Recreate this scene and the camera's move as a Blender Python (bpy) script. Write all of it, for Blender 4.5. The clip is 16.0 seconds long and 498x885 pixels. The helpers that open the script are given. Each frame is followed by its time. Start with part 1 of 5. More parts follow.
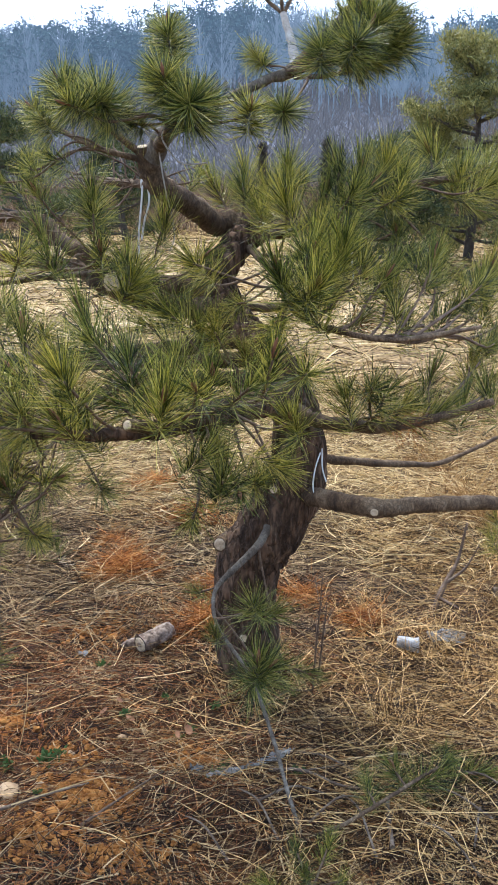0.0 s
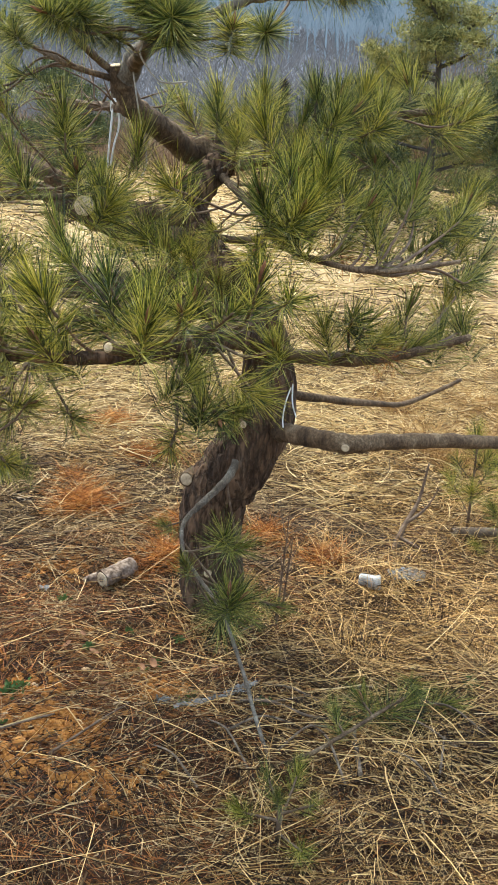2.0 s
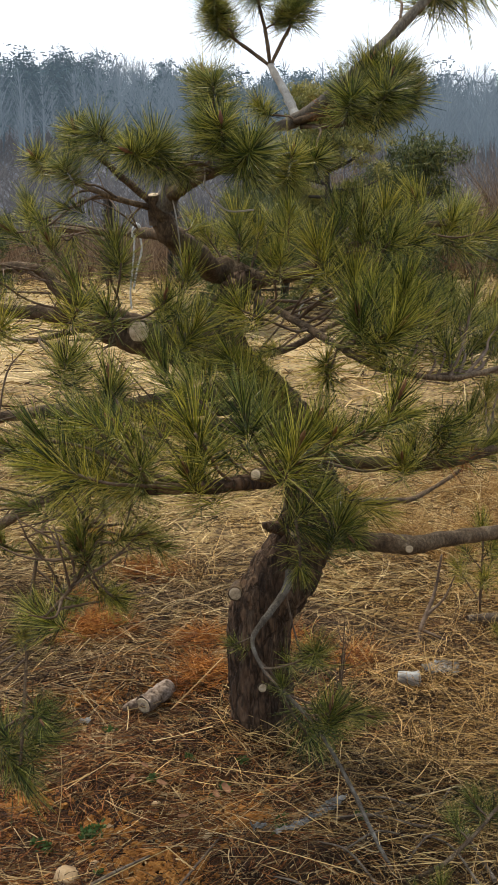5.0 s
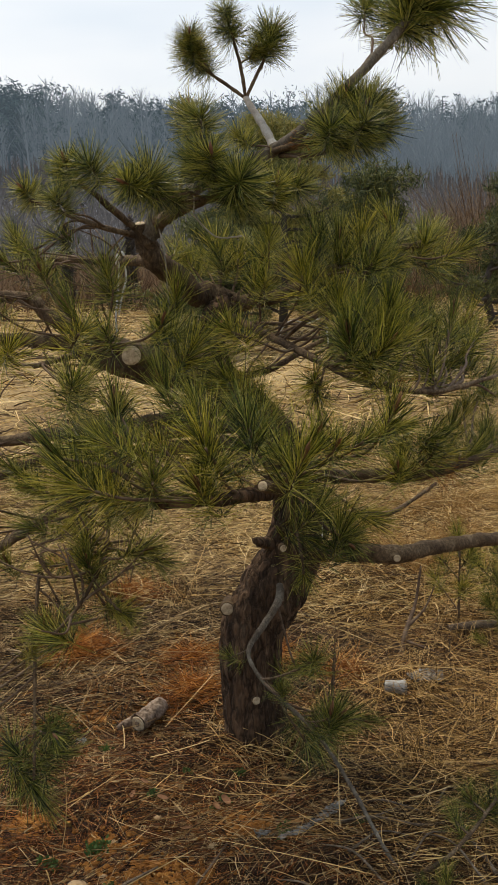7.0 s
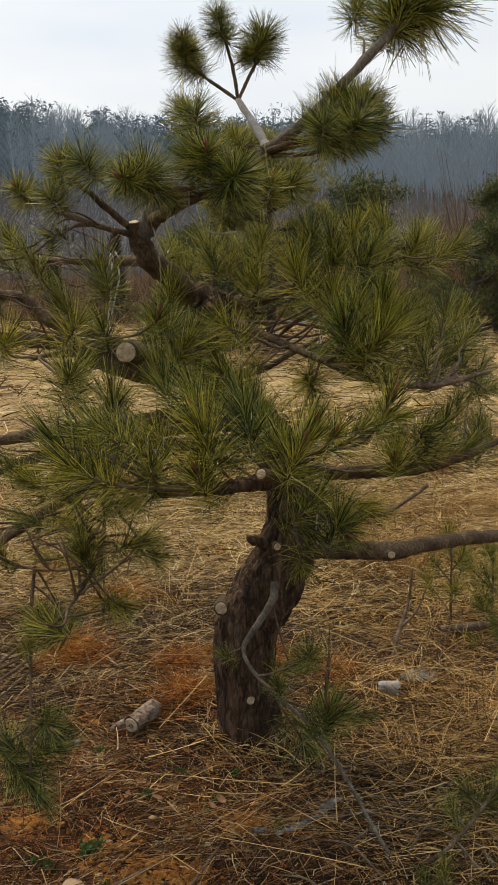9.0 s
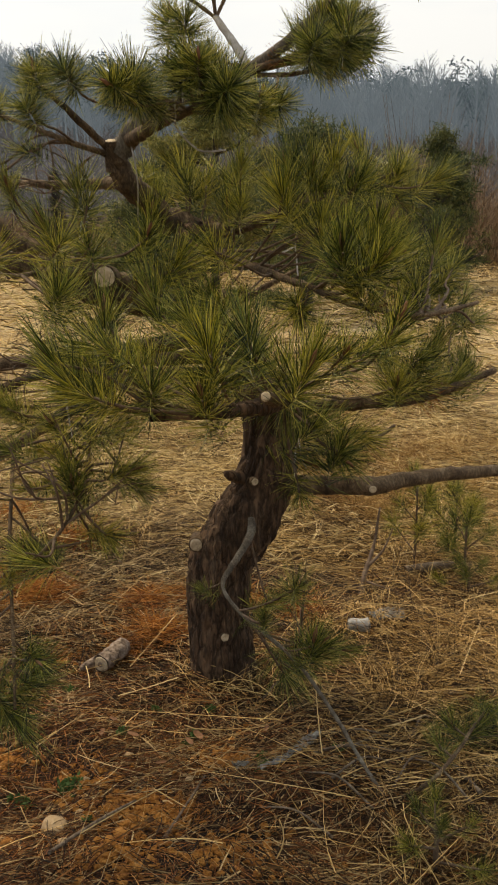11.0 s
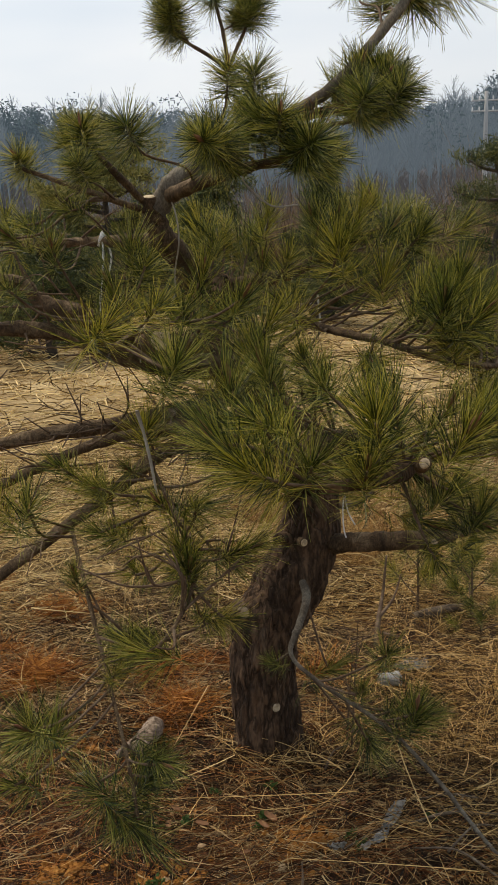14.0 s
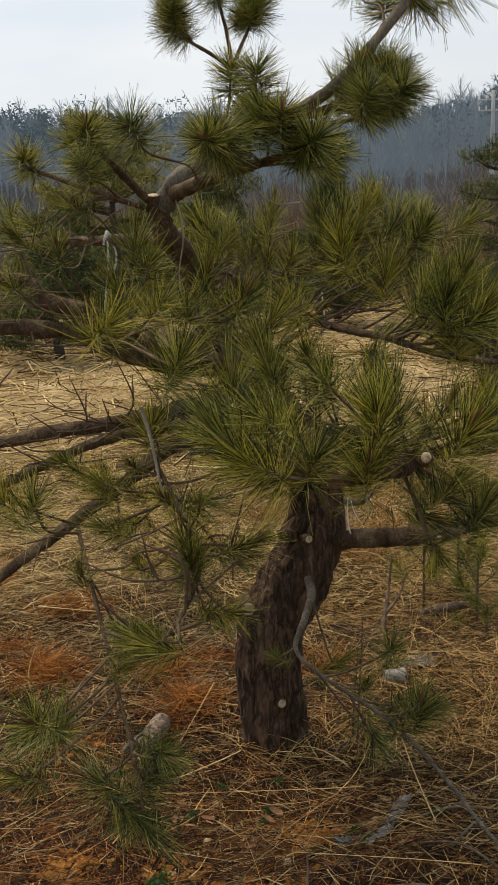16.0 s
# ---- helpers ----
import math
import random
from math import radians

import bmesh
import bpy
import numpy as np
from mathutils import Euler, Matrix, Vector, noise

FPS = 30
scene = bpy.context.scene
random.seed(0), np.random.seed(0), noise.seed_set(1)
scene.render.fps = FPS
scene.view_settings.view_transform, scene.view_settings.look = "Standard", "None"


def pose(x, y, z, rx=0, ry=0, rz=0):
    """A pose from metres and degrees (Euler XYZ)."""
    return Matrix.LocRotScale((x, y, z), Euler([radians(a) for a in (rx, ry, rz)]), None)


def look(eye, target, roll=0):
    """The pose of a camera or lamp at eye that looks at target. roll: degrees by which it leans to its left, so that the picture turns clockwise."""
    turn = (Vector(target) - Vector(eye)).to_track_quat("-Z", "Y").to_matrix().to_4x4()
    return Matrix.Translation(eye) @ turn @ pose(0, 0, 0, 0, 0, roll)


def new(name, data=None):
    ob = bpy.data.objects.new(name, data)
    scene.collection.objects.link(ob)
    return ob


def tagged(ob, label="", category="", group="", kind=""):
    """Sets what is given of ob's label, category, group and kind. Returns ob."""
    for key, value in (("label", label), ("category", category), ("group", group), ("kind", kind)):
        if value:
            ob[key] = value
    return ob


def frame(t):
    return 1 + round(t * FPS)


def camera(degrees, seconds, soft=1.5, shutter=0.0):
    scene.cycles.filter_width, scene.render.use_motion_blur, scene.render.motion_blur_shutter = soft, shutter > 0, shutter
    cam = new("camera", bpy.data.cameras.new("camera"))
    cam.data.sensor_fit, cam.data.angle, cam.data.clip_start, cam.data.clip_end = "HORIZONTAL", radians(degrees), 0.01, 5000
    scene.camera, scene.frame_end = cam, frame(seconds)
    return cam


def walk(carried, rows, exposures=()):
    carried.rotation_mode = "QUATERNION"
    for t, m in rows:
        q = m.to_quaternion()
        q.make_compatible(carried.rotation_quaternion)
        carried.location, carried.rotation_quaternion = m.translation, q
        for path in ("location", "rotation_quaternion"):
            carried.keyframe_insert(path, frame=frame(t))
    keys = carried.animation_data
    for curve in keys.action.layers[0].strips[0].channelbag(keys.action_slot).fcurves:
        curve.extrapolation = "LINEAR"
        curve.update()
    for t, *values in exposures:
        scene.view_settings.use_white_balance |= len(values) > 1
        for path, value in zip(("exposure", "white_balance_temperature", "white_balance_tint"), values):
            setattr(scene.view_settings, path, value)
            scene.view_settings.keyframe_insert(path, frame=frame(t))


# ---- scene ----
cam = camera(29.3, 16.0, 1.6, 0.2)
PATH = [
    (0.0, -0.0000, 0.0003, 1.6501, 73.00, -0.01, 0.03),
    (0.5, -0.0028, -0.0012, 1.6494, 71.83, 0.45, 0.26),
    (1.0, -0.0100, 0.0041, 1.6559, 72.64, 0.17, 0.42),
    (1.5, -0.0347, -0.0005, 1.6197, 73.02, -1.28, -0.57),
    (2.0, -0.0628, 0.0159, 1.6056, 69.89, -2.09, -2.65),
    (2.5, -0.0454, 0.1246, 1.6522, 71.21, -1.24, 0.10),
    (3.0, -0.1099, 0.1511, 1.6470, 73.38, 0.73, -2.16),
    (3.5, -0.2780, 0.1281, 1.6258, 72.96, 2.34, -6.71),
    (4.0, -0.3762, 0.1148, 1.6426, 74.85, 1.15, -8.15),
    (6.5, -0.6037, -0.0012, 1.6478, 76.35, 1.55, -12.80),
    (7.0, -0.6063, -0.0004, 1.6465, 77.22, 1.50, -13.18),
    (7.5, -0.6194, 0.0009, 1.6324, 77.26, 1.37, -13.55),
    (8.0, -0.6269, -0.0101, 1.6131, 77.89, 1.66, -14.05),
    (10.5, -0.6654, -0.0070, 1.5773, 78.30, 0.66, -14.40),
    (11.0, -0.7356, 0.0731, 1.5366, 75.16, 0.18, -17.68),
    (11.5, -0.7797, 0.2257, 1.5147, 73.49, 0.35, -21.01),
    (12.0, -1.0312, 0.3975, 1.5436, 72.25, 3.32, -25.93),
    (12.5, -1.1420, 0.4023, 1.5694, 75.12, 1.91, -27.27),
    (13.0, -1.1428, 0.3784, 1.5808, 76.83, 1.75, -26.68),
    (13.5, -1.1300, 0.3735, 1.5820, 77.43, 1.70, -26.11),
    (14.0, -1.1350, 0.3575, 1.5741, 77.42, 1.69, -25.87),
    (14.5, -1.1401, 0.3395, 1.5758, 77.08, 1.82, -25.75),
    (15.0, -1.1416, 0.3228, 1.5746, 77.61, 1.87, -25.56),
    (15.5, -1.1393, 0.3314, 1.5701, 77.74, 1.82, -25.57),
    (16.0, -1.1338, 0.3404, 1.5667, 77.48, 1.98, -25.45),
]
EXPOSURES = [(0.0, 1.0, 5420, 13), (1.0, 0.93, 5780, 11), (1.5, 1.0, 5880, 8), (2.0, 1.2, 6030, 6), (2.6, 1.3, 6080, 6), (3.5, 0.95, 6230, 8), (4.0, 0.77, 6370, 9), (6.5, -0.08, 7000, 11), (8.0, -0.04, 7150, 11), (10.5, -0.18, 7200, 12), (11.0, 0.03, 7800, 11), (12.2, 0.68, 7700, 10), (13.0, 0.18, 7200, 11), (13.5, -0.04, 7150, 11), (14.5, -0.14, 7100, 11), (16.0, -0.14, 7100, 11)]
walk(cam, [(t, pose(*at)) for t, *at in PATH], EXPOSURES)

# ---- light ----
world = bpy.data.worlds.new("overcast_sky")
scene.world = world
world.use_nodes = True
wn, wl = world.node_tree.nodes, world.node_tree.links
wn.clear()
sky = wn.new("ShaderNodeTexSky")
sky.sky_type = "NISHITA"
sky.sun_disc = False
sky.sun_elevation, sky.sun_rotation = radians(60), radians(-18)
sky.air_density, sky.dust_density, sky.ozone_density = 1.0, 6.0, 1.0
sky_dim = wn.new("ShaderNodeMix")
sky_dim.data_type, sky_dim.blend_type = "RGBA", "MULTIPLY"
sky_dim.inputs[0].default_value = 1.0
sky_dim.inputs[7].default_value = (0.10, 0.10, 0.10, 1)
wl.new(sky.outputs[0], sky_dim.inputs[6])
cloud_coord = wn.new("ShaderNodeTexCoord")
cloud_map = wn.new("ShaderNodeMapping")
cloud_map.inputs["Scale"].default_value = (1.0, 1.0, 4.0)
wl.new(cloud_coord.outputs["Generated"], cloud_map.inputs[0])
cloud = wn.new("ShaderNodeTexNoise")
cloud.inputs["Scale"].default_value, cloud.inputs["Detail"].default_value = 1.6, 4.0
wl.new(cloud_map.outputs[0], cloud.inputs["Vector"])
cloud_ramp = wn.new("ShaderNodeValToRGB")
cloud_ramp.color_ramp.elements[0].position, cloud_ramp.color_ramp.elements[0].color = 0.36, (0.64, 0.80, 1.00, 1)
cloud_ramp.color_ramp.elements[1].position, cloud_ramp.color_ramp.elements[1].color = 0.66, (0.93, 1.02, 1.13, 1)
wl.new(cloud.outputs[0], cloud_ramp.inputs[0])
cover = wn.new("ShaderNodeMix")
cover.data_type = "RGBA"
cover.inputs[0].default_value = 0.86
wl.new(sky_dim.outputs[2], cover.inputs[6])
# the veiled sun ahead brightens the cloud around it
aim = wn.new("ShaderNodeVectorMath")
aim.operation = "DOT_PRODUCT"
aim.inputs[1].default_value = (-0.16, 0.47, 0.87)
wl.new(cloud_coord.outputs["Generated"], aim.inputs[0])
veil = wn.new("ShaderNodeMapRange")
veil.inputs["From Min"].default_value, veil.inputs["From Max"].default_value = -1.0, 1.0
veil.inputs["To Min"].default_value, veil.inputs["To Max"].default_value = 0.40, 1.28
wl.new(aim.outputs["Value"], veil.inputs["Value"])
glow = wn.new("ShaderNodeMix")
glow.data_type, glow.blend_type = "RGBA", "MULTIPLY"
glow.inputs[0].default_value = 1.0
wl.new(cloud_ramp.outputs[0], glow.inputs[6])
wl.new(veil.outputs[0], glow.inputs[7])
wl.new(glow.outputs[2], cover.inputs[7])
background = wn.new("ShaderNodeBackground")
background.inputs["Strength"].default_value = 1.0
world_out = wn.new("ShaderNodeOutputWorld")
wl.new(cover.outputs[2], background.inputs["Color"])
wl.new(background.outputs[0], world_out.inputs[0])

sun = new("sun", bpy.data.lights.new("sun", "SUN"))
sun.data.energy, sun.data.angle, sun.data.color = 2.7, radians(16), (1.0, 0.86, 0.62)
sun.matrix_world = look((-1.5, 4.6, 8.4), (0, 0, 0))

# ---- mesh tools ----
rng = np.random.default_rng(7)


def link_nodes(m):
    m.use_nodes = True
    nt = m.node_tree
    return nt.nodes, nt.links, nt.nodes["Principled BSDF"]


def surface(name, stops, scale=8.0, rough=0.8, bump=0.3, fine=60.0, stretch=(1, 1, 1), vary=0.0, per="island", glow=None, distance=0.004, spec=0.3, thin=0.0):
    """A noise-driven material in world space: stops are (position, colour); vary shifts brightness piece by piece."""
    m = bpy.data.materials.new(name)
    n, l, p = link_nodes(m)
    geo = n.new("ShaderNodeNewGeometry")
    mp = n.new("ShaderNodeMapping")
    mp.inputs["Scale"].default_value = stretch
    l.new(geo.outputs["Position"], mp.inputs[0])
    big = n.new("ShaderNodeTexNoise")
    big.inputs["Scale"].default_value, big.inputs["Detail"].default_value = scale, 5.0
    l.new(mp.outputs[0], big.inputs["Vector"])
    small = n.new("ShaderNodeTexNoise")
    small.inputs["Scale"].default_value, small.inputs["Detail"].default_value = fine, 3.0
    l.new(mp.outputs[0], small.inputs["Vector"])
    blend = n.new("ShaderNodeMath")
    blend.operation = "MULTIPLY_ADD"
    blend.inputs[1].default_value = 0.35
    l.new(small.outputs[0], blend.inputs[0])
    half = n.new("ShaderNodeMath")
    half.operation = "MULTIPLY"
    half.inputs[1].default_value = 0.65
    l.new(big.outputs[0], half.inputs[0])
    l.new(half.outputs[0], blend.inputs[2])
    value = blend.outputs[0]
    if vary:
        if per == "island":
            chance = geo.outputs["Random Per Island"]
        else:
            chance = n.new("ShaderNodeObjectInfo").outputs["Random"]
        shift = n.new("ShaderNodeMath")
        shift.operation = "MULTIPLY_ADD"
        shift.inputs[1].default_value = vary
        l.new(chance, shift.inputs[0])
        less = n.new("ShaderNodeMath")
        less.operation = "SUBTRACT"
        less.inputs[1].default_value = vary * 0.5
        l.new(value, less.inputs[0])
        l.new(less.outputs[0], shift.inputs[2])
        value = shift.outputs[0]
    ramp = n.new("ShaderNodeValToRGB")
    while len(ramp.color_ramp.elements) < len(stops):
        ramp.color_ramp.elements.new(0.5)
    for e, (at, c) in zip(ramp.color_ramp.elements, stops):
        e.position, e.color = at, (*c, 1)
    l.new(value, ramp.inputs[0])
    l.new(ramp.outputs[0], p.inputs["Base Color"])
    p.inputs["Roughness"].default_value = rough
    p.inputs["Specular IOR Level"].default_value = spec
    if bump:
        b = n.new("ShaderNodeBump")
        b.inputs["Strength"].default_value, b.inputs["Distance"].default_value = bump, distance
        l.new(small.outputs[0], b.inputs["Height"])
        l.new(b.outputs[0], p.inputs["Normal"])
    # faint emission that stands in for haze over far surfaces
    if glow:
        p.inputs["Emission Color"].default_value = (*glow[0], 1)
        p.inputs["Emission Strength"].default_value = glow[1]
    if thin:
        out = n["Material Output"]
        tr = n.new("ShaderNodeBsdfTranslucent")
        l.new(ramp.outputs[0], tr.inputs[0])
        mix = n.new("ShaderNodeMixShader")
        mix.inputs[0].default_value = thin
        l.new(p.outputs[0], mix.inputs[1])
        l.new(tr.outputs[0], mix.inputs[2])
        l.new(mix.outputs[0], out.inputs[0])
    return m


def to_mesh(name, verts, quads, material, smooth=False):
    """A mesh from arrays of vertices and of four-cornered faces."""
    verts, quads = np.asarray(verts, np.float32).reshape(-1, 3), np.asarray(quads, np.int32).reshape(-1, 4)
    me = bpy.data.meshes.new(name)
    me.vertices.add(len(verts))
    me.vertices.foreach_set("co", verts.ravel())
    me.loops.add(quads.size)
    me.loops.foreach_set("vertex_index", quads.ravel())
    me.polygons.add(len(quads))
    me.polygons.foreach_set("loop_start", np.arange(0, quads.size, 4, dtype=np.int32))
    me.polygons.foreach_set("use_smooth", np.full(len(quads), smooth))
    me.update(calc_edges=True)
    me.validate()
    me.materials.append(material)
    return me


def unit(v):
    return v / np.maximum(np.linalg.norm(v, axis=-1, keepdims=True), 1e-9)


def ribbons(root, way, length, width, bend, segs=2, taper=0.8, r=rng):
    """Thin bent blades: arrays of roots, directions, lengths, widths and bend vectors."""
    n = len(root)
    side = unit(np.cross(way, unit(r.normal(size=(n, 3))) + 1e-3))
    s = np.linspace(0, 1, segs + 1)
    mid = root[:, None] + way[:, None] * (length[:, None, None] * s[None, :, None]) + bend[:, None] * (length[:, None, None] * (s ** 2)[None, :, None])
    half = (width[:, None] * (1 - taper * s[None]))[..., None] * 0.5 * side[:, None]
    verts = np.stack([mid - half, mid + half], 2).reshape(-1, 3)
    base = (np.arange(n) * (segs + 1) * 2)[:, None] + (np.arange(segs) * 2)[None]
    base = base.reshape(-1)
    quads = np.stack([base, base + 1, base + 3, base + 2], 1)
    return verts, quads


def joined(pieces):
    vs, qs, k = [], [], 0
    for v, q in pieces:
        vs.append(np.asarray(v).reshape(-1, 3))
        qs.append(np.asarray(q).reshape(-1, 4) + k)
        k += len(vs[-1])
    return np.concatenate(vs), np.concatenate(qs)


def smooth_line(points, steps):
    """A curve through the points, with evenly many steps between each two."""
    p = np.asarray(points, float)
    p = np.concatenate([[2 * p[0] - p[1]], p, [2 * p[-1] - p[-2]]])
    out = []
    for i in range(1, len(p) - 2):
        for t in np.linspace(0, 1, steps, endpoint=False):
            a, b, c, d = p[i - 1:i + 3]
            out.append(0.5 * (2 * b + (c - a) * t + (2 * a - 5 * b + 4 * c - d) * t * t + (3 * b - a - 3 * c + d) * t ** 3))
    out.append(p[-2])
    return np.array(out)


def tube(points, radii, sides=8, steps=6, rough=0.0, freq=30.0, cap=True, ridges=0):
    """A round, tapering, uneven limb along a curve. radii: one per point."""
    line = smooth_line(points, steps)
    rad = np.interp(np.linspace(0, len(points) - 1, len(line)), np.arange(len(points)), radii)
    tang = unit(np.gradient(line, axis=0))
    a = np.cross(tang[0], (0.3, 0.9, 0.2))
    verts = []
    ang = np.linspace(0, 2 * np.pi, sides, endpoint=False)
    for p, t, r in zip(line, tang, rad):
        a = unit(a - t * np.dot(a, t))
        b = np.cross(t, a)
        ring = np.cos(ang)[:, None] * a + np.sin(ang)[:, None] * b
        k = np.full(sides, r)
        if rough:
            k = np.array([r * (1 + rough * (noise.noise(Vector(p + q * r) * freq) + 0.6 * noise.noise(Vector((p + q * r)) * freq * 0.3))) for q in ring])
        if ridges:
            g = np.array([noise.voronoi(Vector((4.2 * (p[0] + q[0] * r), 4.2 * (p[1] + q[1] * r), 1.3 * (p[2] + q[2] * r))) * 9.0)[0][:2] for q in ring])
            gap = np.clip((g[:, 1] - g[:, 0]) * 2.6, 0, 1)
            k = k + ridges * (np.sqrt(gap) - 0.75)
        verts.append(p + ring * k[:, None])
    n = len(line)
    verts = np.concatenate(verts)
    i, j = np.meshgrid(np.arange(n - 1), np.arange(sides), indexing="ij")
    i, j = i.ravel(), j.ravel()
    quads = np.stack([i * sides + j, i * sides + (j + 1) % sides, (i + 1) * sides + (j + 1) % sides, (i + 1) * sides + j], 1)
    if cap:
        ends = []
        for ring0 in (0, (n - 1) * sides):
            c = len(verts)
            verts = np.concatenate([verts, [verts[ring0:ring0 + sides].mean(0)]])
            for k in range(0, sides, 2):
                ends.append((c, ring0 + k, ring0 + (k + 1) % sides, ring0 + (k + 2) % sides))
        quads = np.concatenate([quads, ends])
    return verts, quads


def part(name, mesh, parent, label="", place=None):
    """One mesh object under a thing or under a part; world coordinates are kept."""
    ob = new(name, mesh)
    ob.parent = parent
    top = parent
    while top.parent:
        top = top.parent
    if parent is top:
        ob.matrix_parent_inverse = Matrix.Translation(-top.location)
    if place is not None:
        ob.matrix_basis = place
    if label:
        tagged(ob, label)
    return ob


def thing(name, at, label, category, group="", kind=""):
    ob = new(name)
    ob.location = at
    ob.empty_display_size = 0.1
    return tagged(ob, label, category, group, kind)


def solid(name, mesh, label, category, group="", kind=""):
    return tagged(new(name, mesh), label, category, group, kind)


def ground_z(x, y):
    """The lie of the land: a low bank beside the path, a flat field, hills all round."""
    x, y = np.asarray(x, float), np.asarray(y, float)
    s = np.clip((2.48 + 0.30 * np.clip(x, -2, 2) - y) / 0.8, 0, 1)
    z = 0.065 + 0.15 * s * s * (3 - 2 * s) + 0.02 * np.clip(1.6 - y, 0, 3)
    z = z - 0.05 * np.clip((y - 2.9) / 1.5, 0, 1)
    z = z + 0.03 * np.exp(-((x / 0.22) ** 2 + ((y - 2.66) / 0.25) ** 2))
    d = np.hypot(x, y)
    az = np.degrees(np.arctan2(x, y))
    h = np.clip((d - 34) / 100, 0, 1)
    top = 10.0 + 1.2 * np.sin(az * 0.13 + 0.4) + 0.8 * np.sin(az * 0.31 + 2.0) - 2.5 * np.exp(-((az - 17) / 9) ** 2)
    z = z + top * h * h * (3 - 2 * h)
    near = np.exp(-d / 12)
    z = z + 0.012 * near * (np.sin(x * 9 + 1.3 * np.sin(y * 7)) + np.sin(y * 11 + 2 * np.sin(x * 5)))
    z = z + 0.05 * (1 - near) * np.clip(d / 20, 0, 1) * np.sin(x * 0.7) * np.sin(y * 0.5 + 1)
    return z

# ---- materials ----
M_SOIL = surface("soil_and_litter", [(0.32, (0.006, 0.003, 0.0013)), (0.46, (0.026, 0.0105, 0.0036)), (0.57, (0.095, 0.040, 0.013)), (0.72, (0.27, 0.118, 0.032))], 3.0, 0.95, 0.9, 90, distance=0.012)
M_STRAW = surface("dry_straw", [(0.22, (0.018, 0.008, 0.002)), (0.42, (0.150, 0.075, 0.021)), (0.60, (0.455, 0.262, 0.080)), (0.80, (0.83, 0.56, 0.235))], 2.0, 0.65, 0.0, 40, vary=1.0, thin=0.22)
M_GREY_STRAW = surface("weathered_straw", [(0.22, (0.010, 0.0047, 0.0017)), (0.45, (0.070, 0.036, 0.0135)), (0.62, (0.205, 0.124, 0.050)), (0.80, (0.50, 0.35, 0.175))], 3.0, 0.8, 0.0, 40, vary=1.0, thin=0.05)
M_RUST = surface("fallen_pine_needles", [(0.22, (0.034, 0.011, 0.004)), (0.45, (0.12, 0.038, 0.010)), (0.65, (0.32, 0.112, 0.026)), (0.85, (0.50, 0.24, 0.075))], 4.0, 0.75, 0.0, 50, vary=0.7, thin=0.1)
M_STALK = surface("pale_dry_stalks", [(0.25, (0.16, 0.088, 0.030)), (0.50, (0.40, 0.255, 0.095)), (0.75, (0.74, 0.55, 0.27))], 3.0, 0.55, 0.0, 40, vary=0.7, thin=0.1)
M_RUST_FRESH = surface("fresh_orange_fallen_needles", [(0.22, (0.08, 0.025, 0.005)), (0.45, (0.25, 0.084, 0.014)), (0.65, (0.46, 0.175, 0.030)), (0.85, (0.60, 0.30, 0.075))], 6.0, 0.7, 0.0, 60, vary=0.55, thin=0.15)
M_NEEDLE = surface("pine_needles", [(0.22, (0.012, 0.022, 0.004)), (0.42, (0.088, 0.113, 0.014)), (0.60, (0.245, 0.240, 0.026)), (0.85, (0.52, 0.46, 0.10))], 5.0, 0.36, 0.0, 30, vary=1.0, spec=0.35, thin=0.28)
M_NEEDLE_DEEP = surface("deep_green_pine_needles", [(0.22, (0.009, 0.018, 0.005)), (0.42, (0.062, 0.094, 0.015)), (0.62, (0.168, 0.188, 0.027)), (0.85, (0.40, 0.37, 0.09))], 5.0, 0.36, 0.0, 30, vary=1.0, spec=0.35, thin=0.26)
M_NEEDLE_YELLOW = surface("yellowing_pine_needles", [(0.22, (0.022, 0.032, 0.005)), (0.42, (0.130, 0.145, 0.015)), (0.60, (0.305, 0.280, 0.026)), (0.85, (0.55, 0.46, 0.09))], 5.0, 0.36, 0.0, 30, vary=1.0, spec=0.35, thin=0.30)


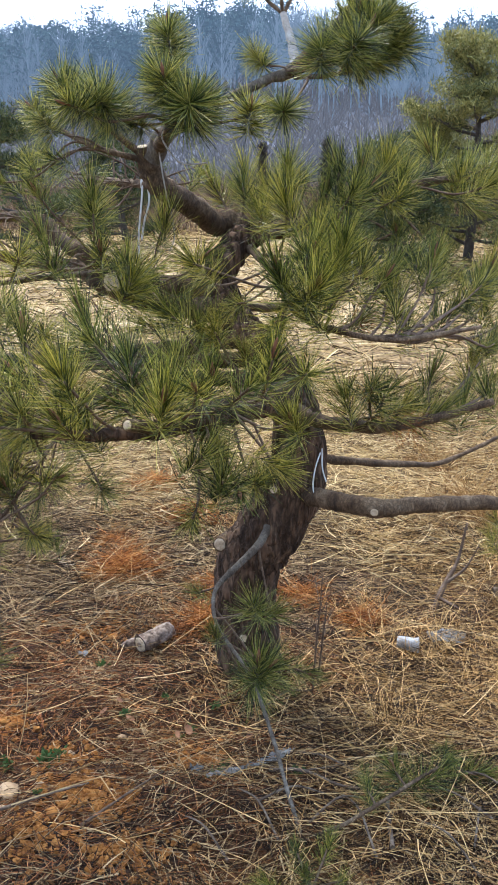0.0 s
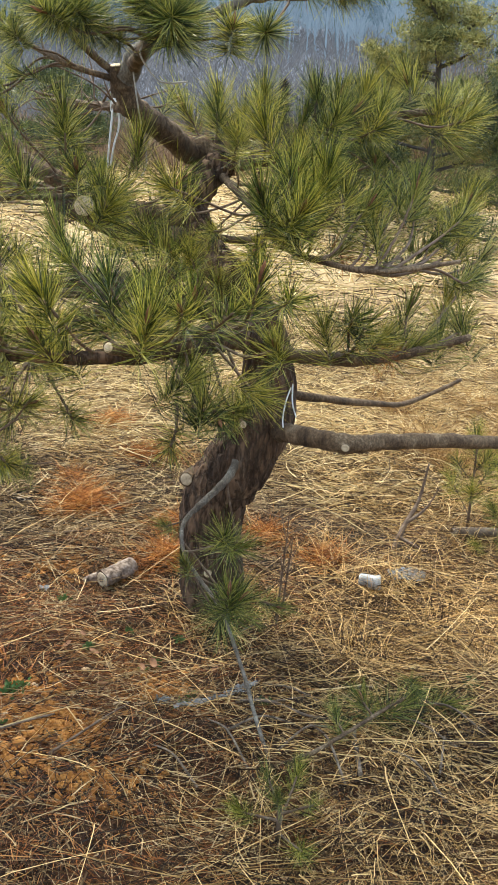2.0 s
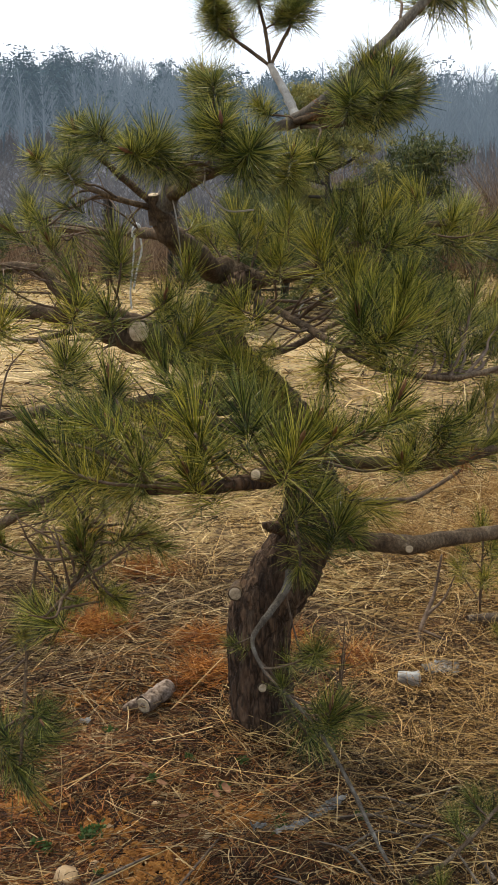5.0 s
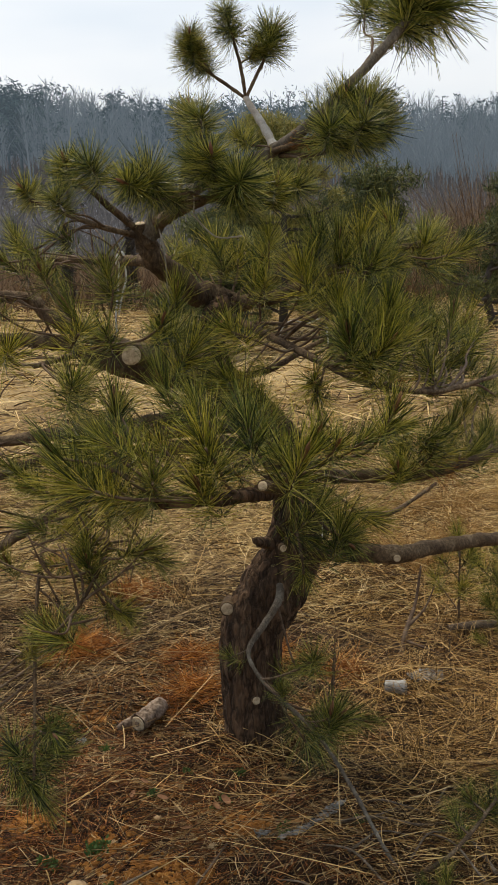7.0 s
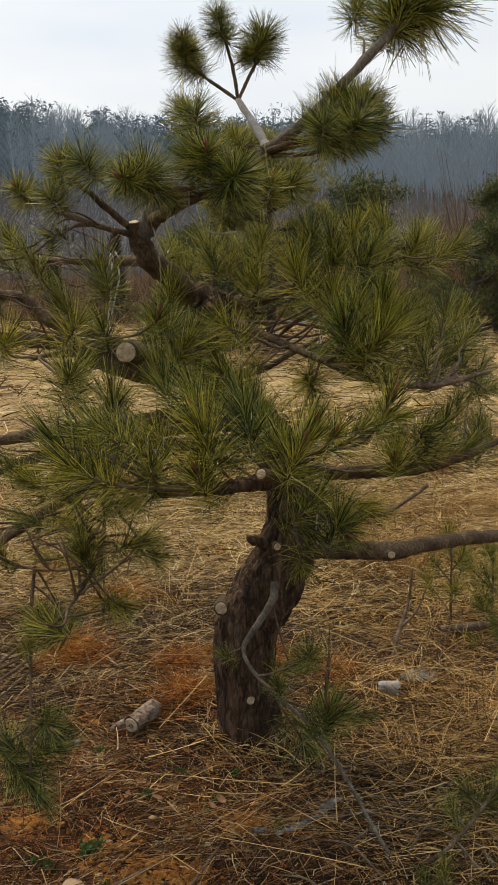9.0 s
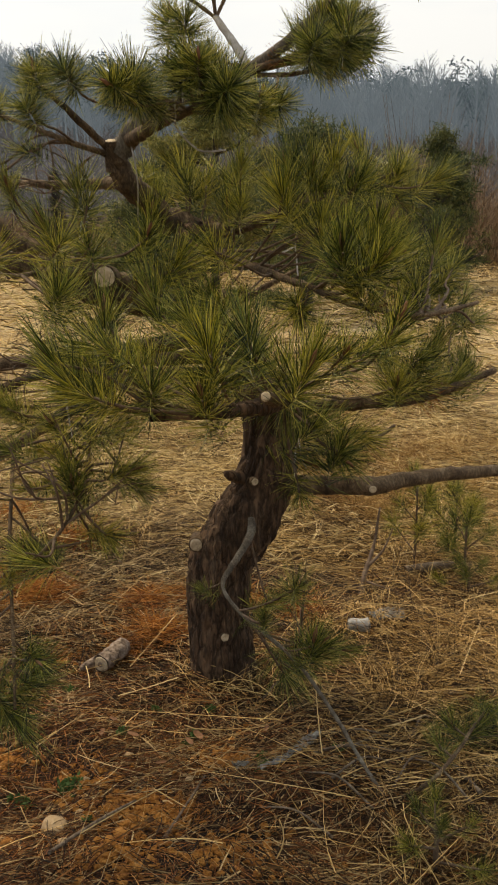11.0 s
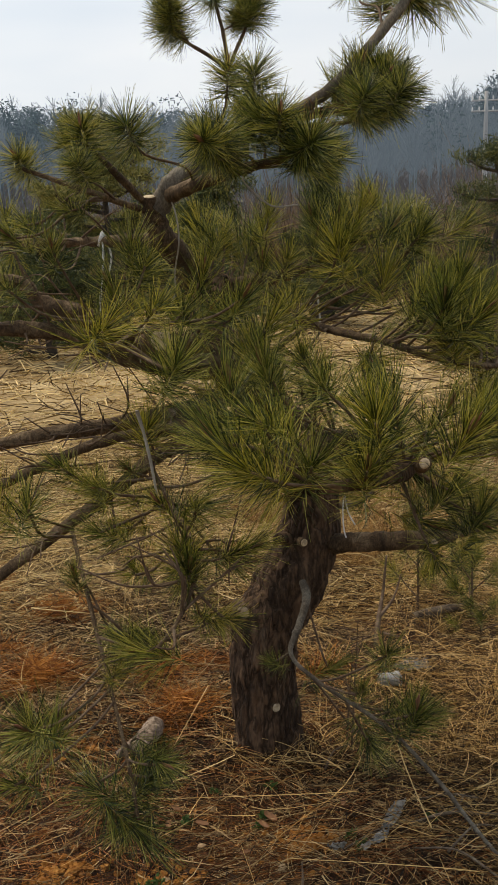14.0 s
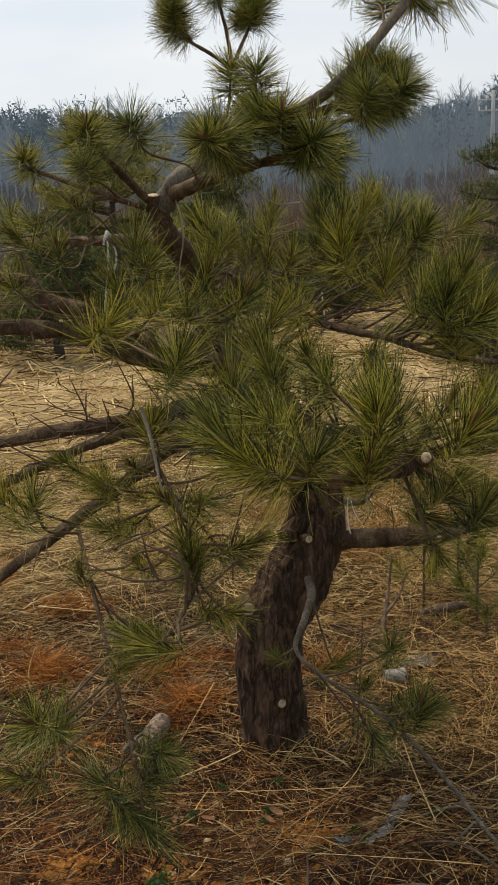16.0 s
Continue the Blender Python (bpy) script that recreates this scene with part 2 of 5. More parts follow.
def bark_plates(name, stops, scale, stretch, depth, dark=0.5):
    """Bark broken into plates by dark furrows."""
    m = surface(name, stops, 18.0, 0.93, 0.0, 110, stretch=stretch)
    n, l, p = link_nodes(m)
    geo = n.new("ShaderNodeNewGeometry")
    mp = n.new("ShaderNodeMapping")
    mp.inputs["Scale"].default_value = stretch
    l.new(geo.outputs["Position"], mp.inputs[0])
    warp = n.new("ShaderNodeTexNoise")
    warp.inputs["Scale"].default_value, warp.inputs["Detail"].default_value = 30.0, 4.0
    l.new(mp.outputs[0], warp.inputs["Vector"])
    add = n.new("ShaderNodeVectorMath")
    add.operation = "MULTIPLY_ADD"
    add.inputs[1].default_value = (0.11, 0.11, 0.11)
    l.new(warp.outputs["Color"], add.inputs[0])
    l.new(mp.outputs[0], add.inputs[2])
    crack = n.new("ShaderNodeTexVoronoi")
    crack.feature = "DISTANCE_TO_EDGE"
    crack.inputs["Scale"].default_value = scale
    l.new(add.outputs[0], crack.inputs["Vector"])
    edge = n.new("ShaderNodeMapRange")
    edge.inputs["From Max"].default_value = 0.22
    edge.inputs["To Min"].default_value = dark
    l.new(crack.outputs["Distance"], edge.inputs["Value"])
    tint = n.new("ShaderNodeMix")
    tint.data_type, tint.blend_type = "RGBA", "MULTIPLY"
    tint.inputs[0].default_value = 1.0
    l.new(p.inputs["Base Color"].links[0].from_socket, tint.inputs[6])
    l.new(edge.outputs[0], tint.inputs[7])
    l.new(tint.outputs[2], p.inputs["Base Color"])
    height = n.new("ShaderNodeMath")
    height.operation = "MULTIPLY_ADD"
    height.inputs[1].default_value = 0.5
    l.new(warp.outputs[0], height.inputs[0])
    l.new(edge.outputs[0], height.inputs[2])
    b = n.new("ShaderNodeBump")
    b.inputs["Strength"].default_value, b.inputs["Distance"].default_value = 1.0, depth
    l.new(height.outputs[0], b.inputs["Height"])
    l.new(b.outputs[0], p.inputs["Normal"])
    return m


M_BARK = bark_plates("furrowed_pine_bark", [(0.28, (0.020, 0.010, 0.006)), (0.45, (0.082, 0.048, 0.028)), (0.58, (0.165, 0.100, 0.060)), (0.76, (0.30, 0.215, 0.145))], 24.0, (1, 1, 0.26), 0.008, 0.36)
M_LIMB = bark_plates("scaly_grey_brown_bark", [(0.30, (0.040, 0.026, 0.017)), (0.47, (0.118, 0.075, 0.042)), (0.60, (0.21, 0.145, 0.086)), (0.78, (0.35, 0.27, 0.18))], 70.0, (1, 1, 0.6), 0.003, 0.55)
M_LICHEN = bark_plates("grey_lichened_bark", [(0.30, (0.06, 0.045, 0.033)), (0.50, (0.15, 0.122, 0.092)), (0.75, (0.30, 0.27, 0.22))], 80.0, (1, 1, 0.6), 0.002, 0.6)
M_TWIG = surface("brown_twig_bark", [(0.30, (0.05, 0.032, 0.022)), (0.50, (0.13, 0.085, 0.055)), (0.75, (0.24, 0.18, 0.13))], 40.0, 0.85, 0.5, 200)
M_PALE_TWIG = surface("pale_weathered_bark", [(0.30, (0.20, 0.17, 0.14)), (0.55, (0.36, 0.33, 0.29)), (0.80, (0.55, 0.53, 0.48))], 30.0, 0.85, 0.6, 160)
M_STICK = surface("weathered_brown_stick", [(0.30, (0.055, 0.038, 0.026)), (0.50, (0.15, 0.110, 0.078)), (0.75, (0.33, 0.265, 0.195))], 40.0, 0.9, 0.8, 170)
M_CUT = surface("sawn_pine_wood", [(0.30, (0.22, 0.15, 0.09)), (0.50, (0.52, 0.40, 0.26)), (0.75, (0.72, 0.60, 0.44))], 60.0, 0.8, 0.3, 180)
M_BUD = surface("reddish_brown_bud", [(0.3, (0.12, 0.05, 0.03)), (0.6, (0.26, 0.12, 0.07)), (0.8, (0.36, 0.22, 0.14))], 60.0, 0.7, 0.6, 240)
M_CORD = surface("white_plastic_cord", [(0.3, (0.55, 0.55, 0.54)), (0.7, (0.80, 0.80, 0.79))], 60.0, 0.5, 0.3, 300)
M_FILM = surface("dirty_plastic_film", [(0.3, (0.10, 0.09, 0.08)), (0.52, (0.28, 0.275, 0.265)), (0.78, (0.58, 0.58, 0.57))], 30.0, 0.25, 0.7, 90, spec=0.6, thin=0.35)
M_CUP = surface("scuffed_white_plastic", [(0.3, (0.18, 0.17, 0.15)), (0.5, (0.36, 0.36, 0.35)), (0.75, (0.54, 0.54, 0.53))], 35.0, 0.4, 0.5, 120)
M_ROCK = surface("ochre_stone", [(0.3, (0.20, 0.12, 0.06)), (0.52, (0.40, 0.28, 0.16)), (0.75, (0.55, 0.44, 0.30))], 20.0, 0.9, 0.8, 90)
M_CLOD = surface("orange_clay_clod", [(0.3, (0.11, 0.042, 0.010)), (0.52, (0.31, 0.130, 0.027)), (0.75, (0.48, 0.25, 0.07))], 20.0, 0.95, 0.9, 90)
M_LOG = surface("grey_peeling_log_bark", [(0.34, (0.035, 0.022, 0.015)), (0.48, (0.17, 0.122, 0.09)), (0.70, (0.43, 0.345, 0.275))], 45.0, 0.9, 1.0, 130)
M_WEED = surface("green_weed_leaf", [(0.3, (0.04, 0.085, 0.02)), (0.6, (0.085, 0.15, 0.04)), (0.8, (0.16, 0.23, 0.08))], 20.0, 0.6, 0.2, 80, vary=0.4, thin=0.3)
M_LEAF = surface("dry_brown_leaf", [(0.3, (0.13, 0.06, 0.03)), (0.6, (0.28, 0.14, 0.07)), (0.8, (0.42, 0.27, 0.16))], 20.0, 0.7, 0.4, 80, thin=0.2)
M_FAR_NEEDLE = surface("distant_pine_needles", [(0.22, (0.016, 0.028, 0.010)), (0.45, (0.050, 0.068, 0.020)), (0.62, (0.105, 0.118, 0.032)), (0.82, (0.20, 0.19, 0.055))], 1.2, 0.6, 0.0, 9, vary=0.5, thin=0.12)
M_FAR_YELLOW = surface("distant_yellowing_needles", [(0.22, (0.060, 0.070, 0.020)), (0.45, (0.165, 0.165, 0.045)), (0.62, (0.29, 0.265, 0.075)), (0.82, (0.42, 0.36, 0.12))], 1.2, 0.6, 0.0, 9, vary=0.5, thin=0.15)
M_FAR_BARK = surface("dark_distant_bark", [(0.3, (0.035, 0.028, 0.024)), (0.6, (0.09, 0.075, 0.065)), (0.8, (0.15, 0.13, 0.115))], 9.0, 0.9, 0.5, 40)
M_BRUSH = surface("bare_brown_brush", [(0.25, (0.070, 0.040, 0.022)), (0.5, (0.185, 0.115, 0.065)), (0.75, (0.33, 0.23, 0.14))], 1.0, 0.9, 0.0, 10, vary=0.5)
# distant woods and pines: haze put into bluish base colours and emission
M_WOOD_FAR = surface("bare_woods_haze_glow", [(0.25, (0.065, 0.082, 0.095)), (0.5, (0.102, 0.124, 0.134)), (0.75, (0.155, 0.18, 0.188))], 0.06, 1.0, 0.0, 0.6, vary=0.35, glow=((0.39, 0.50, 0.62), 0.19), spec=0.0)
M_PINE_FAR = surface("pine_woods_haze_glow", [(0.25, (0.02, 0.04, 0.045)), (0.5, (0.045, 0.075, 0.075)), (0.75, (0.08, 0.115, 0.105))], 0.08, 1.0, 0.0, 0.7, vary=0.4, glow=((0.39, 0.51, 0.67), 0.115), spec=0.0)
M_POLE = surface("grey_concrete_pole", [(0.3, (0.34, 0.34, 0.34)), (0.7, (0.48, 0.48, 0.47))], 3.0, 0.8, 0.2, 20)
# lower slopes: a weaker emission imitates the haze in front of them
M_THICKET_FAR = surface("brown_thicket_haze_glow", [(0.25, (0.052, 0.043, 0.038)), (0.5, (0.100, 0.083, 0.072)), (0.75, (0.155, 0.132, 0.115))], 0.10, 1.0, 0.0, 0.8, vary=0.3, glow=((0.41, 0.46, 0.54), 0.09), spec=0.0)
M_OLD_CORD = surface("weathered_grey_cord", [(0.3, (0.22, 0.19, 0.16)), (0.7, (0.42, 0.39, 0.35))], 60.0, 0.8, 0.3, 300)
M_FIELD_STRAW = surface("sunbleached_field_grass", [(0.22, (0.048, 0.026, 0.009)), (0.42, (0.245, 0.154, 0.053)), (0.60, (0.52, 0.365, 0.150)), (0.80, (0.85, 0.66, 0.34))], 1.2, 0.7, 0.0, 20, vary=0.85, thin=0.26)
M_TALL = surface("orange_tan_tall_grass", [(0.22, (0.07, 0.030, 0.009)), (0.42, (0.25, 0.125, 0.036)), (0.60, (0.47, 0.275, 0.090)), (0.80, (0.74, 0.52, 0.22))], 2.0, 0.75, 0.0, 30, vary=0.6, thin=0.28)

# ---- ground ----
M_FIELD = surface("matted_dry_field_grass", [(0.28, (0.11, 0.070, 0.030)), (0.45, (0.28, 0.195, 0.092)), (0.58, (0.44, 0.330, 0.175)), (0.76, (0.60, 0.49, 0.31))], 1.1, 0.95, 0.9, 22, distance=0.03)
# hillside: blue-grey colour plus emission in place of aerial haze
M_HILL = surface("wooded_hillside_haze_glow", [(0.3, (0.09, 0.085, 0.10)), (0.55, (0.15, 0.14, 0.155)), (0.8, (0.22, 0.205, 0.21))], 0.05, 1.0, 0.0, 0.5, glow=((0.37, 0.50, 0.64), 0.12), spec=0.0)


def ground_mix():
    """Dark soil and litter round the tree that gives way raggedly to matted grass."""
    n, l, p = link_nodes(M_SOIL)
    geo = n.new("ShaderNodeNewGeometry")
    flat = n.new("ShaderNodeVectorMath")
    flat.operation = "MULTIPLY"
    flat.inputs[1].default_value = (1, 1, 0)
    l.new(geo.outputs["Position"], flat.inputs[0])
    away = n.new("ShaderNodeVectorMath")
    away.operation = "DISTANCE"
    away.inputs[1].default_value = (0.0, 2.1, 0.0)
    l.new(flat.outputs[0], away.inputs[0])
    ragged = n.new("ShaderNodeTexNoise")
    ragged.inputs["Scale"].default_value, ragged.inputs["Detail"].default_value = 2.2, 6.0
    l.new(geo.outputs["Position"], ragged.inputs["Vector"])
    spread = n.new("ShaderNodeMath")
    spread.operation = "MULTIPLY_ADD"
    spread.inputs[1].default_value = 3.0
    l.new(ragged.outputs[0], spread.inputs[0])
    l.new(away.outputs["Value"], spread.inputs[2])
    edge = n.new("ShaderNodeMapRange")
    edge.inputs["From Min"].default_value, edge.inputs["From Max"].default_value = 2.9, 3.9
    l.new(spread.outputs[0], edge.inputs["Value"])
    grain = n.new("ShaderNodeTexNoise")
    grain.inputs["Scale"].default_value, grain.inputs["Detail"].default_value = 26.0, 6.0
    l.new(geo.outputs["Position"], grain.inputs["Vector"])
    ramp = n.new("ShaderNodeValToRGB")
    for e, at, c in zip(ramp.color_ramp.elements, (0.36, 0.66), ((0.065, 0.037, 0.014, 1), (0.40, 0.275, 0.125, 1))):
        e.position, e.color = at, c
    l.new(grain.outputs[0], ramp.inputs[0])
    blend = n.new("ShaderNodeMix")
    blend.data_type = "RGBA"
    l.new(edge.outputs[0], blend.inputs[0])
    l.new(p.inputs["Base Color"].links[0].from_socket, blend.inputs[6])
    l.new(ramp.outputs[0], blend.inputs[7])
    l.new(blend.outputs[2], p.inputs["Base Color"])


ground_mix()


def build_ground():
    cx, cy = 0.0, 2.6
    r = np.concatenate([[0.0], np.geomspace(0.05, 700, 230)])
    a = np.linspace(0, 2 * np.pi, 420, endpoint=False)
    rr, aa = np.meshgrid(r, a, indexing="ij")
    x, y = cx + rr * np.sin(aa), cy + rr * np.cos(aa)
    z = ground_z(x, y)
    z = z + 0.006 * np.exp(-rr / 4) * rng.normal(size=z.shape)
    n, m = rr.shape
    i, j = np.meshgrid(np.arange(n - 1), np.arange(m), indexing="ij")
    i, j = i.ravel(), j.ravel()
    quads = np.stack([i * m + j, i * m + (j + 1) % m, (i + 1) * m + (j + 1) % m, (i + 1) * m + j], 1)[:, ::-1]
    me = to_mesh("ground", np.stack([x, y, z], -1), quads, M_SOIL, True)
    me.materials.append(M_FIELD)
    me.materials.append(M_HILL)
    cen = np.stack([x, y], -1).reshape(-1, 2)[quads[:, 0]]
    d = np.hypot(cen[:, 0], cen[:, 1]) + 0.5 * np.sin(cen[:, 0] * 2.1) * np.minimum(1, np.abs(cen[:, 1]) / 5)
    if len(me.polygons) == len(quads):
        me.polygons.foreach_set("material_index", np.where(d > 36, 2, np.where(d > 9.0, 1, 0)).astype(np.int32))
    tagged(new("ground", me), "uneven reddish soil under matted dry grass and litter", "ground", kind="structure")


build_ground()


def lying_blades(n, xs, ys, length, width, lift, seg=3, keep=None, seed=1, arch=0.25, up=0.1):
    """Blades that lie about on the ground, slightly arched, heading every way."""
    r = np.random.default_rng(seed)
    x, y = r.uniform(*xs, n), r.uniform(*ys, n)
    if keep is not None:
        k = r.random(n) < keep(x, y)
        x, y = x[k], y[k]
        n = len(x)
    flow = 2.6 * np.sin(2.9 * x + 1.7 * np.sin(2.3 * y)) + 2.2 * np.sin(3.7 * y + 1.3 * np.sin(3.1 * x))
    head = flow + r.normal(0, 0.75, n) + np.pi * (r.random(n) < 0.5)
    rise = np.abs(r.normal(0, up, n))
    way = np.stack([np.cos(head) * np.cos(rise), np.sin(head) * np.cos(rise), np.sin(rise)], 1)
    size = r.uniform(*length, n)
    tuss = 0.35 + 1.3 * (0.5 + 0.5 * np.sin(x * 17 + 2.1 * np.sin(y * 13)) * np.sin(y * 19 + 1.8 * np.sin(x * 11))) ** 2
    z = ground_z(x, y) + r.random(n) ** 1.6 * lift * tuss
    ex, ey = x + way[:, 0] * size, y + way[:, 1] * size
    way[:, 2] += (ground_z(ex, ey) - ground_z(x, y)) / size
    bend = np.stack([r.normal(0, arch, n), r.normal(0, arch, n), -np.sin(rise) * r.uniform(0.6, 1.1, n)], 1)
    return ribbons(np.stack([x, y, z], 1), unit(way), size, r.uniform(*width, n), bend, seg, 0.6, r)


DUG = ((-0.44, 2.03), (-0.47, 1.76), (-0.53, 2.93), (-0.45, 3.01), (-0.70, 2.38), (-0.14, 2.19), (-0.50, 2.23), (-0.34, 1.94), (-0.25, 1.69))


def dug(x, y):
    """Bare crumbly patches where the soil shows."""
    return sum(np.exp(-(((x - a) / 0.075) ** 2 + ((y - b) / 0.065) ** 2)) for a, b in DUG)


def bank(x, y):
    """How thickly straw lies: thick to the right of the tree and in the field, thin on the bare soil before it."""
    bare = np.exp(-(((x + 0.60) / 0.65) ** 2 + ((y - 2.05) / 0.75) ** 2))
    patch = 0.5 + 0.5 * np.sin(x * 13 + 2 * np.sin(y * 9)) * np.sin(y * 11 + 1.5 * np.sin(x * 7))
    return np.clip((0.95 - 0.45 * bare) * (0.40 + 0.60 * patch) - 0.9 * dug(x, y), 0.03, 1)


def right_side(x, y):
    """Pale straw: to the right of the trunk and in the open field, thin over the brown thatch behind."""
    side = np.clip((x - 0.05 - 0.25 * (y - 2.6)) / 0.5, 0, 1)
    thatch = 0.75 * np.exp(-(((x - 0.75) / 0.45) ** 2 + ((y - 3.15) / 0.28) ** 2))
    return np.clip(0.05 + 0.9 * side - thatch + 0.9 * np.clip((y - 3.9 - 0.3 * np.sin(x * 5)) / 0.6, 0, 1), 0, 1)


def open_field(x, y):
    return np.where(x < 0.35, np.clip((y - 4.0 - 0.3 * np.sin(x * 4)) / 0.8, 0.12, 1), np.clip((y - 3.2) / 0.6, 0.3, 1))


straw = joined([lying_blades(42000, (-1.3, 1.7), (1.3, 4.2), (0.03, 0.17), (0.0015, 0.0032), 0.06, 4, right_side, 11, 1.1, 0.35),
                lying_blades(2400, (-1.3, 1.7), (1.3, 4.2), (0.16, 0.32), (0.0016, 0.0034), 0.05, 6, right_side, 16, 0.7, 0.3)])
solid("dry_straw", to_mesh("dry_straw", *straw, M_STRAW), "long pale straw lying matted over the soil", "dry grass", kind="stuff")
litter = joined([lying_blades(52000, (-1.4, 1.7), (1.2, 4.2), (0.03, 0.13), (0.0012, 0.0026), 0.03, 4, bank, 13, 1.0, 0.2),
                 lying_blades(17000, (-1.6, 0.5), (2.9, 4.5), (0.05, 0.18), (0.0018, 0.0036), 0.05, 4, lambda x, y: np.clip((0.35 - x) / 0.2, 0.1, 1) * np.clip((4.5 - y) / 0.5, 0, 1), 18, 1.0, 0.3),
                 lying_blades(9000, (-1.0, 0.6), (1.4, 2.9), (0.03, 0.09), (0.002, 0.0045), 0.02, 2, lambda x, y: 1 - np.clip(dug(x, y), 0, 0.9), 15, 0.6, 0.25)])
solid("weathered_grass_litter", to_mesh("weathered_grass_litter", *litter, M_GREY_STRAW), "greyish weathered grass litter strewn over the soil", "dry grass", kind="stuff")
field = joined([lying_blades(34000, (-1.6, 2.8), (3.3, 7.0), (0.07, 0.26), (0.0025, 0.005), 0.09, 4, open_field, 12, 0.5, 0.4), lying_blades(30000, (-6, 15), (6.0, 24.0), (0.25, 0.6), (0.008, 0.016), 0.18, 2, None, 14, 0.25, 0.5),
                lying_blades(26000, (-7, 8), (-5.0, 6.5), (0.15, 0.45), (0.004, 0.008), 0.08, 2, lambda x, y: ((x < -1.4) | (x > 1.8) | (y < 1.1)) * 1.0, 17, 0.5, 0.3)])
solid("field_grass", to_mesh("field_grass", *field, M_FIELD_STRAW), "flattened tan grass covering the open field", "dry grass", kind="stuff")


def needle_carpet():
    r = np.random.default_rng(21)
    out = [lying_blades(40000, (-1.3, 1.0), (1.2, 3.2), (0.05, 0.11), (0.0014, 0.0024), 0.025, 2, lambda x, y: np.clip(0.9 - 0.8 * (x + 0.5) - 0.75 * dug(x, y), 0.08, 1), 22, 0.15, 0.1)]
    loose = out
    out = []
    heaps = [(-0.25, 4.07, 0.12, 420), (-0.49, 3.48, 0.12, 420), (-0.50, 4.52, 0.10, 240), (-0.56, 3.70, 0.07, 160), (0.20, 3.17, 0.07, 260), (-0.49, 3.44, 0.10, 300), (-0.24, 4.01, 0.10, 300), (-0.44, 4.56, 0.08, 160), (-0.11, 3.28, 0.08, 420), (-0.15, 2.99, 0.09, 420), (-0.28, 4.04, 0.11, 360), (-0.51, 3.44, 0.10, 260), (0.38, 3.0, 0.08, 260), (0.06, 3.26, 0.07, 160)]
    for hx, hy, spread, n in heaps:
        n, spread = int(n * 1.25), spread * 0.6
        x, y = r.normal(hx, spread, n), r.normal(hy, spread * 0.8, n)
        head, rise = r.uniform(0, 2 * np.pi, n), np.abs(r.normal(0, 0.3, n))
        way = np.stack([np.cos(head) * np.cos(rise), np.sin(head) * np.cos(rise), np.sin(rise)], 1)
        z = ground_z(x, y) + 0.02 + r.random(n) * 0.06 * np.exp(-((x - hx) ** 2 + (y - hy) ** 2) / spread ** 2)
        out.append(ribbons(np.stack([x, y, z], 1), way, r.uniform(0.07, 0.12, n), r.uniform(0.0016, 0.0026, n), r.normal(0, 0.15, (n, 3)), 2, 0.5, r))
    return joined(loose), joined(out)


def stalks():
    """Coarse pale stalks broken over the litter round the tree."""
    r = np.random.default_rng(77)
    n = 230
    x, y = r.uniform(-1.3, 1.5, n), 1.5 + 3.2 * r.random(n) ** 0.8
    head, rise = np.where(r.random(n) < 0.6, r.normal(0.4, 0.5, n), r.uniform(0, 2 * np.pi, n)), r.normal(0.06, 0.14, n)
    rise = np.where(r.random(n) < 0.08, r.uniform(0.6, 1.3, n), rise)
    way = np.stack([np.cos(head) * np.cos(rise), np.sin(head) * np.cos(rise), np.sin(rise)], 1)
    size = r.uniform(0.08, 0.34, n)
    low = np.minimum(0.0, np.sin(rise)) * size
    return ribbons(np.stack([x, y, ground_z(x, y) + 0.03 - low + 0.03 * r.random(n)], 1), way, size, r.uniform(0.0020, 0.0036, n), r.normal(0, 0.10, (n, 3)), 4, 0.3, r)


solid("pale_stalks", to_mesh("pale_stalks", *stalks(), M_STALK), "coarse pale dry grass stalks broken over the litter", "dry grass", kind="stuff")

loose_needles, needle_heaps = needle_carpet()
solid("orange_needle_heaps", to_mesh("orange_needle_heaps", *needle_heaps, M_RUST_FRESH), "bright orange mats of freshly fallen pine needles", "pine needles", kind="stuff")
solid("fallen_needles", to_mesh("fallen_needles", *loose_needles, M_RUST), "rust-orange fallen pine needles drifted on the ground", "pine needles", kind="stuff")

# ---- the pine ----
def make_tuft(seed, count, reach, material, flare=1.40, stem=0.085):
    """A shoot's brush of paired needles round +z: steep near the tip, wide and swept back further down."""
    r = np.random.default_rng(seed)
    pairs = count // 2
    s = np.repeat(r.random(pairs) ** 0.8, 2)
    ang = np.repeat(r.uniform(0, 2 * np.pi, pairs), 2) + r.normal(0, 0.05, pairs * 2)
    tilt = np.clip(flare - 1.05 * s + np.repeat(r.normal(0, 0.20, pairs), 2) + r.normal(0, 0.06, pairs * 2), 0.05, 2.1)
    root = np.stack([0.004 * np.cos(ang), 0.004 * np.sin(ang), -stem + (stem + 0.02) * s], 1)
    way = np.stack([np.sin(tilt) * np.cos(ang), np.sin(tilt) * np.sin(ang), np.cos(tilt)], 1)
    size = reach * np.repeat(r.uniform(0.72, 1.15, pairs), 2) * r.uniform(0.92, 1.05, pairs * 2)
    bend = np.repeat(np.stack([r.normal(0, 0.09, pairs), r.normal(0, 0.09, pairs), r.normal(0.0, 0.12, pairs)], 1), 2, 0)
    v, q = ribbons(root, way, size, r.uniform(0.0010, 0.0016, pairs * 2), bend, 2, 0.55, r)
    return to_mesh("needle_tuft", v, q, material)


